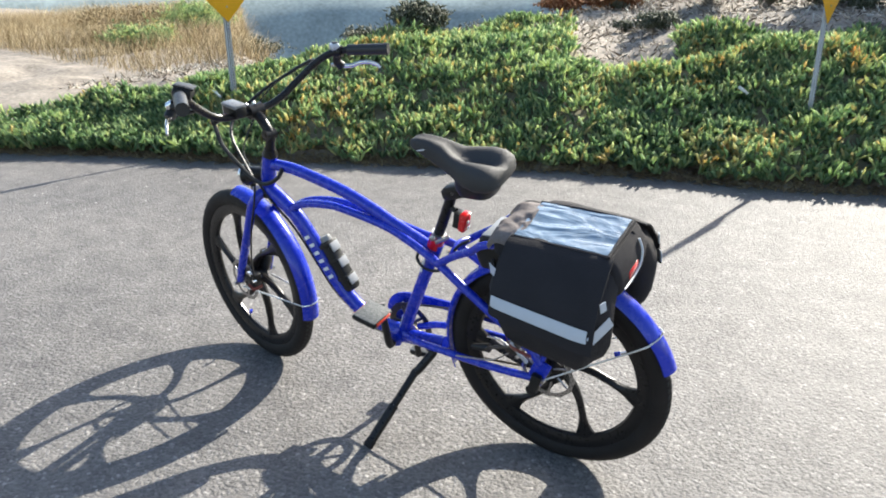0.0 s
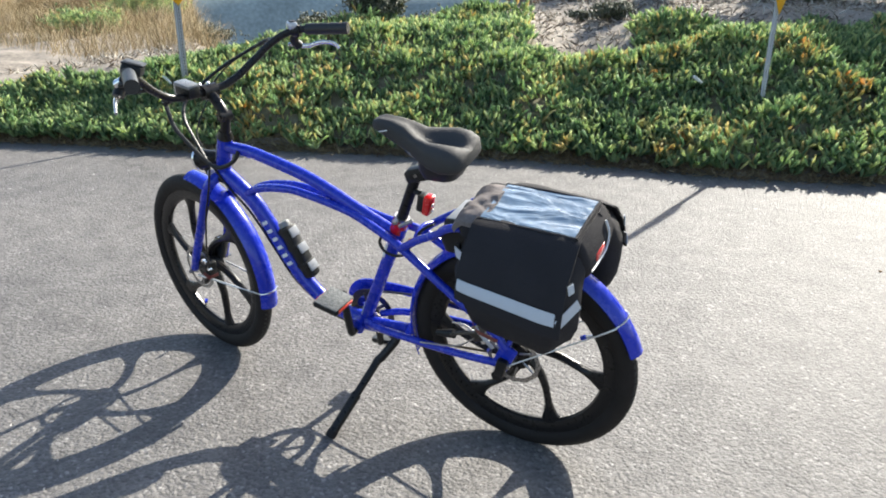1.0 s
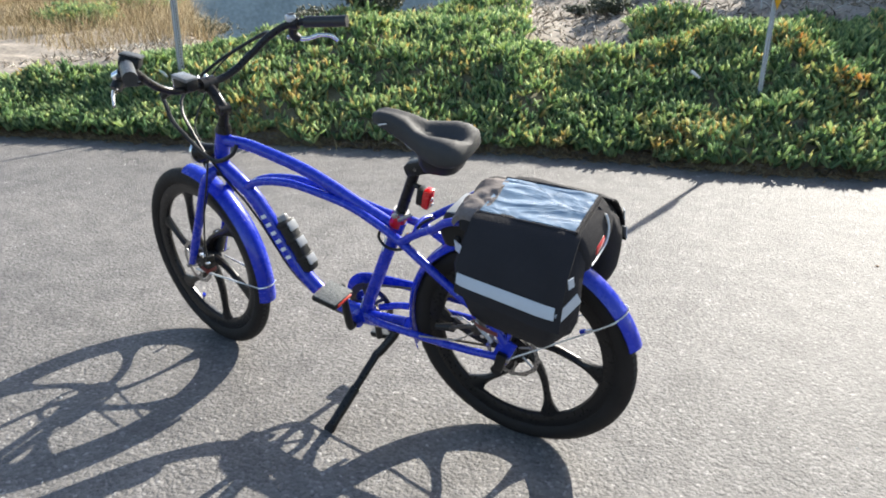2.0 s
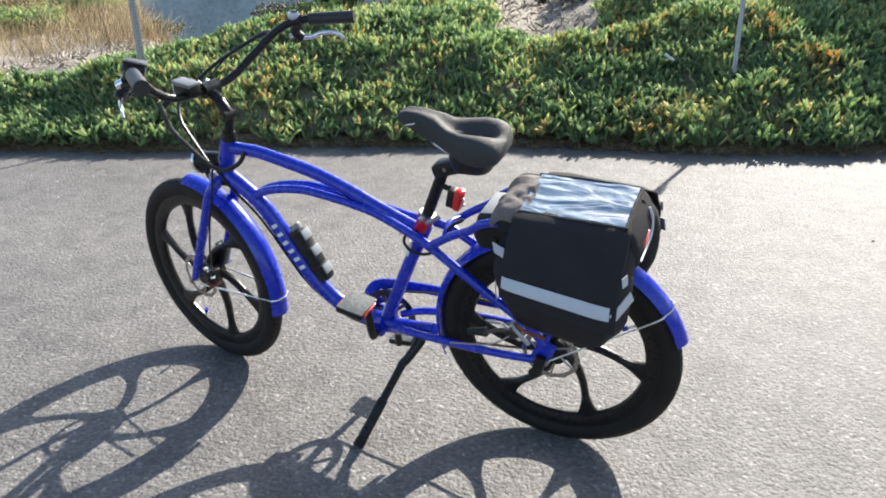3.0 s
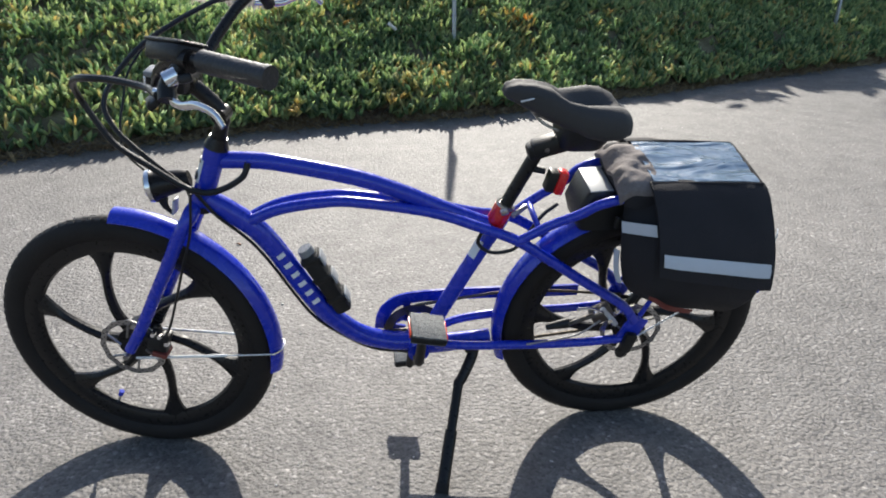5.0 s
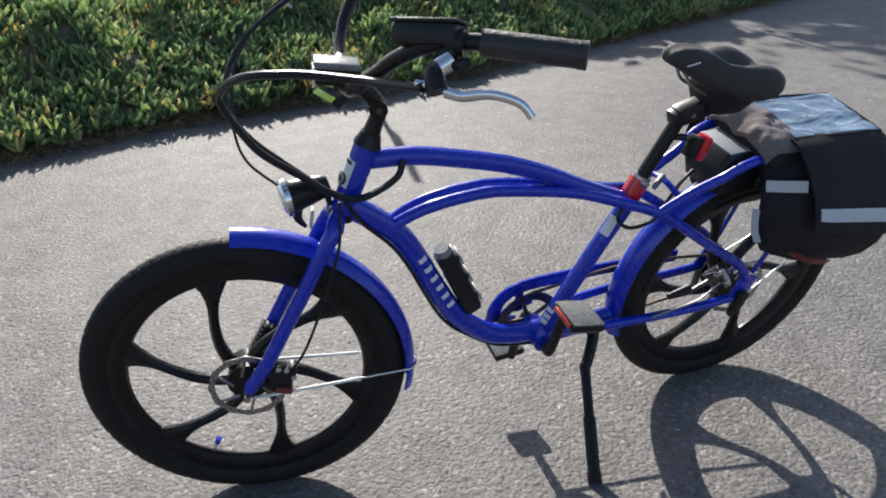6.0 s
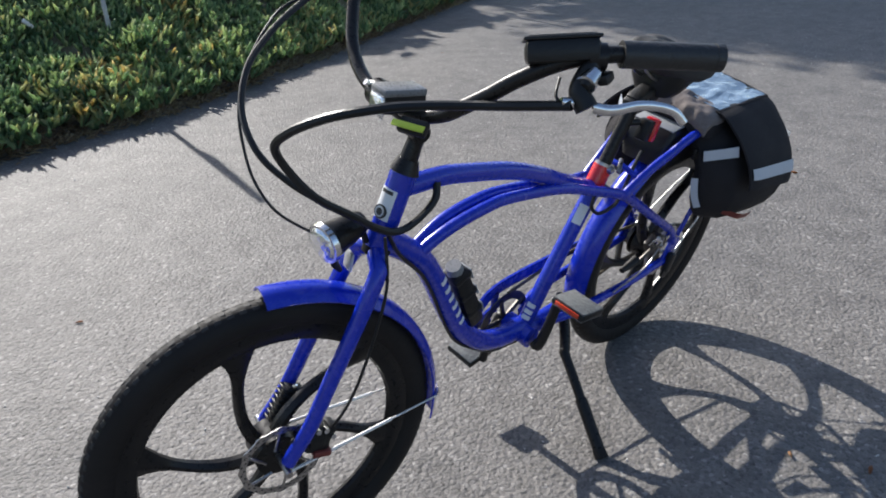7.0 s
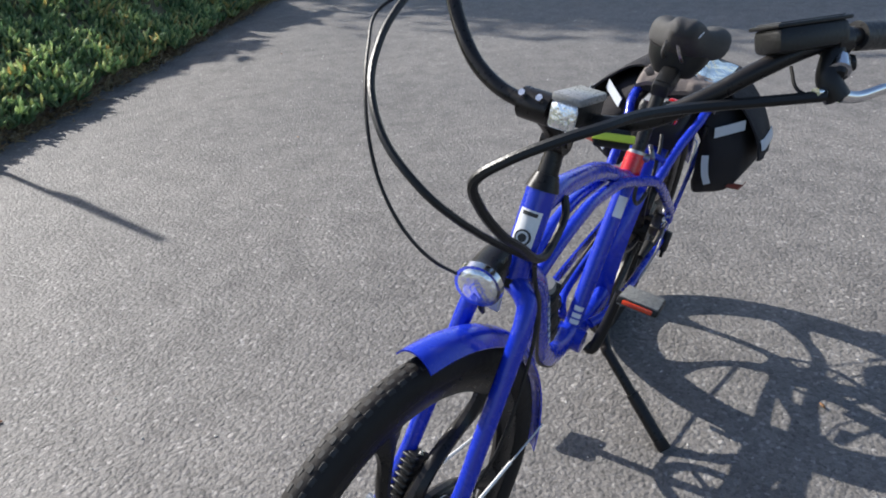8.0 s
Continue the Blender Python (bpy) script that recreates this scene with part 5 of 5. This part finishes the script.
for x, y, s, tl, c, mt, lb in (
    (-5.3, 6.6, 0.5, 0.38, 800, SHRUB, "dark round bush on the bank's crest"),
    (-4.2, 7.0, 0.55, 0.42, 900, SHRUB, "dark round bush on the bank's crest"),
    (-4.65, 5.0, 0.32, 0.36, 700, SHRUB, "dark round bush on the bank's crest"),
    (-3.75, 4.7, 0.30, 0.34, 700, SHRUB, "dark round bush on the bank's crest"),
    (-9.6, 5.6, 0.6, 0.42, 800, ICEPLANT, "yellow-green bush in the dry grass"),
    (-11.4, 8.2, 0.9, 0.6, 900, ICEPLANT, "yellow-green bush in the dry grass"),
    (-7.2, 7.4, 0.5, 0.55, 60, DRYSTALK, "bare grey stalks of a dead bush"),
    (-1.75, 6.25, 0.24, 0.18, 350, SHRUB, "small grey-green bush on sandy soil"),
    (-0.35, 7.3, 0.30, 0.24, 400, SHRUB, "small grey-green bush on sandy soil"),
    (0.15, 7.7, 0.30, 0.24, 400, SHRUB, "small grey-green bush on sandy soil"),
    (-3.6, 8.2, 0.45, 0.22, 600, REDBRUSH, "low russet dry brush"),
    (-3.1, 8.5, 0.45, 0.22, 600, REDBRUSH, "low russet dry brush"),
    (-1.5, 7.4, 0.40, 0.30, 600, SHRUB, "small grey-green bush on sandy soil"),
    (-2.3, 9.0, 0.45, 0.30, 600, SHRUB, "small grey-green bush on sandy soil"),
    (-0.9, 9.6, 0.5, 0.32, 700, SHRUB, "small grey-green bush on sandy soil"),
    (-0.2, 8.4, 0.40, 0.26, 600, SHRUB, "small grey-green bush on sandy soil"),
    (-1.6, 11.0, 0.6, 0.35, 700, SHRUB, "small grey-green bush on sandy soil"),
    (0.2, 11.2, 0.6, 0.35, 700, SHRUB, "small grey-green bush on sandy soil"),
    (-0.6, 13.2, 0.7, 0.4, 700, SHRUB, "small grey-green bush on sandy soil"),
    (-3.9, 10.4, 0.9, 0.30, 900, REDBRUSH, "low russet dry brush"),
    (-4.8, 12.2, 1.0, 0.35, 900, REDBRUSH, "low russet dry brush"),
    (-3.0, 12.8, 1.0, 0.35, 900, REDBRUSH, "low russet dry brush"),
    (-10.6, 6.2, 0.7, 0.34, 900, STRAW, "straw-coloured dry bush in the grass"),
    (-12.6, 7.4, 0.9, 0.5, 900, STRAW, "straw-coloured dry bush in the grass"),
    (-8.8, 7.0, 0.7, 0.32, 800, SHRUB, "green-grey bush in the dry grass"),
):
    shrub("bush", x, y, s, tl, c, mt, lb)
for k in range(16):
    x, y = rng.uniform(-3.4, 1.2), rng.uniform(6.1, 11.5)
    shrub("tuft", x, y, rng.uniform(0.10, 0.22), rng.uniform(0.08, 0.16), 130, SHRUB, "small grey-green tuft on the sandy slope", "tuft")


def tree(x, y, tall, crown_z, rx, ry, rz, count, label):
    """A tapered trunk with limbs and a ragged crown of separate leaves."""
    z = height(x, y)
    t = new("tree")
    t.location = (x, y, z)
    tagged(t, label, "tree", group="trees behind the bank")
    bm = sweep([(0, 0, -0.2), (0.1, 0.05, crown_z * 0.4), (0.0, 0.1, crown_z), (0.1, 0.0, tall * 0.92)], (0.2, 0.04), 10, 5)
    ends = []
    for k in range(16):
        a, f = rng.uniform(0, 6.283), rng.uniform(0.35, 0.95)
        e = Vector((math.cos(a) * rx * f, math.sin(a) * ry * f, crown_z + rng.uniform(-0.7, 0.8) * rz))
        sweep([(0.03, 0.05, crown_z * rng.uniform(0.45, 0.9)), e * 0.55 + Vector((0, 0, crown_z * 0.42)), e], (0.07, 0.012), 7, 4, bm=bm)
        ends.append(e)
    part("trunk", bm, BARK, t)
    b, dr = [], []
    for k in range(count):
        e = ends[k % 16]
        o = rng.normal(0, 0.36, 3) * (rx * 0.6, ry * 0.6, rz * 0.6)
        b.append((e.x + o[0], e.y + o[1], e.z + o[2]))
        dr.append(rng.normal(0, 0.7, 3))
    lf = leaf_field("crown", np.array(b), np.array(dr), rng.uniform(0.14, 0.3, count), rng.uniform(0.09, 0.17, count), 0.2, TREELEAF)
    lf.parent = t
    return t


tree(9.8, 12.6, 8.6, 5.4, 3.2, 4.0, 2.4, 34000, "tall leafy tree behind the bank that shades the road")
# low crowns out of view, added only to throw shade on the bank
for x, y in ((1.35, 8.9), (3.4, 9.1), (6.5, 9.1)):
    tree(x, y, 1.9, 1.45, 1.25, 0.7, 0.46, 4600, "unseen low broad tree added on the bank's crest to shade the bank")


# ---- signs by the road ----
def marker_sign(x, y, base, plate_z, label):
    """A yellow diamond on a perforated steel post."""
    s = new("marker_sign")
    s.matrix_world = pose(x, y, base, 0, 0, -12)
    tagged(s, label, "road sign", group="marker signs along the bank")
    tall = plate_z + 0.28
    loops = [[Vector((px, py, z)) for px, py in ((-0.014, -0.026), (0.002, -0.026), (0.002, -0.014), (0.014, -0.010), (0.014, 0.010), (0.002, 0.014), (0.002, 0.026), (-0.014, 0.026))] for z in (-0.5, tall)]
    part("post", loft(loops), GALV, s)
    for k in range(int(tall / 0.0254) - 1):
        part("post_hole", rounded_box((0.002, 0.010, 0.010), 0.0009, pose(0.0145, 0, 0.02 + 0.0254 * k), 1), INK, s)
    bm = rounded_box((0.004, 0.457, 0.457), 0.0015, pose(0.019, 0, plate_z) @ pose(0, 0, 0, 45, 0, 0))
    plate = part("plate", bm, YELLOW, s, "yellow diamond plate")
    for dz in (-0.2, 0.2):
        bm = disc_solid(0.008, 0, 0.004, 10)
        bm.transform(pose(0.0215, 0, plate_z + dz, 0, 0, -90))
        part("bolt", bm, STEEL, plate)
    return s


marker_sign(-4.25, 2.6, 0.34, 1.03, "yellow diamond marker on a steel post in the ice plant")
marker_sign(4.41, 5.92, 0.36, 1.015, "yellow diamond marker on a steel post in the ice plant")
marker_sign(0.08, 4.26, 0.36, 1.015, "yellow diamond marker on a steel post in the ice plant")


def paper(x, y, z, rz, label):
    bm = rounded_box((0.10, 0.016, 0.020), 0.006, pose(x, y, z, 15, 35, rz), 3)
    for v in bm.verts:
        v.co += Vector((noise.noise(v.co * 60), noise.noise(v.co * 60 + Vector((9, 0, 0))), noise.noise(v.co * 60 + Vector((0, 9, 0))))) * 0.006
    ob = part("litter", bm, LITTER, None, label)
    return tagged(ob, category="litter", group="litter in the ice plant")


paper(-0.41, 4.27, 0.55, 40, "small white plastic scrap lying in the ice plant")
paper(-4.36, 2.5, 0.46, 10, "small white plastic scrap lying beside the sign post")

# pale grit and leaf bits on the road
n = 900
x, y = rng.uniform(-4.5, 5, n), rng.uniform(-2.5, 3.4, n)
ok = y < np.interp(x, EDGE_X, EDGE_Y)
x, y = x[ok], y[ok]
n = len(x)
b = np.stack([x, y, np.full(n, 0.001)], 1)
dr = np.stack([rng.normal(0, 1, n), rng.normal(0, 1, n), rng.uniform(0, 0.3, n)], 1)
tagged(leaf_field("grit", b, dr, rng.uniform(0.004, 0.012, n), rng.uniform(0.003, 0.008, n), 0.1, STONE), "pale grit scattered on the asphalt", "grit", kind="stuff")

# a few dead leaves blown onto the road
n = 12
x, y = rng.uniform(-3.5, 4, n), rng.uniform(-1.5, 3.6, n)
ok = y < np.interp(x, EDGE_X, EDGE_Y)
x, y = x[ok], y[ok]
n = len(x)
b = np.stack([x, y, np.full(n, 0.004)], 1)
dr = np.stack([rng.normal(0, 1, n), rng.normal(0, 1, n), rng.uniform(0, 0.25, n)], 1)
tagged(leaf_field("fallen_leaves", b, dr, rng.uniform(0.015, 0.04, n), rng.uniform(0.005, 0.014, n), 0.2, REDBRUSH), "small brown dead leaves scattered on the asphalt", "leaf litter", kind="stuff")
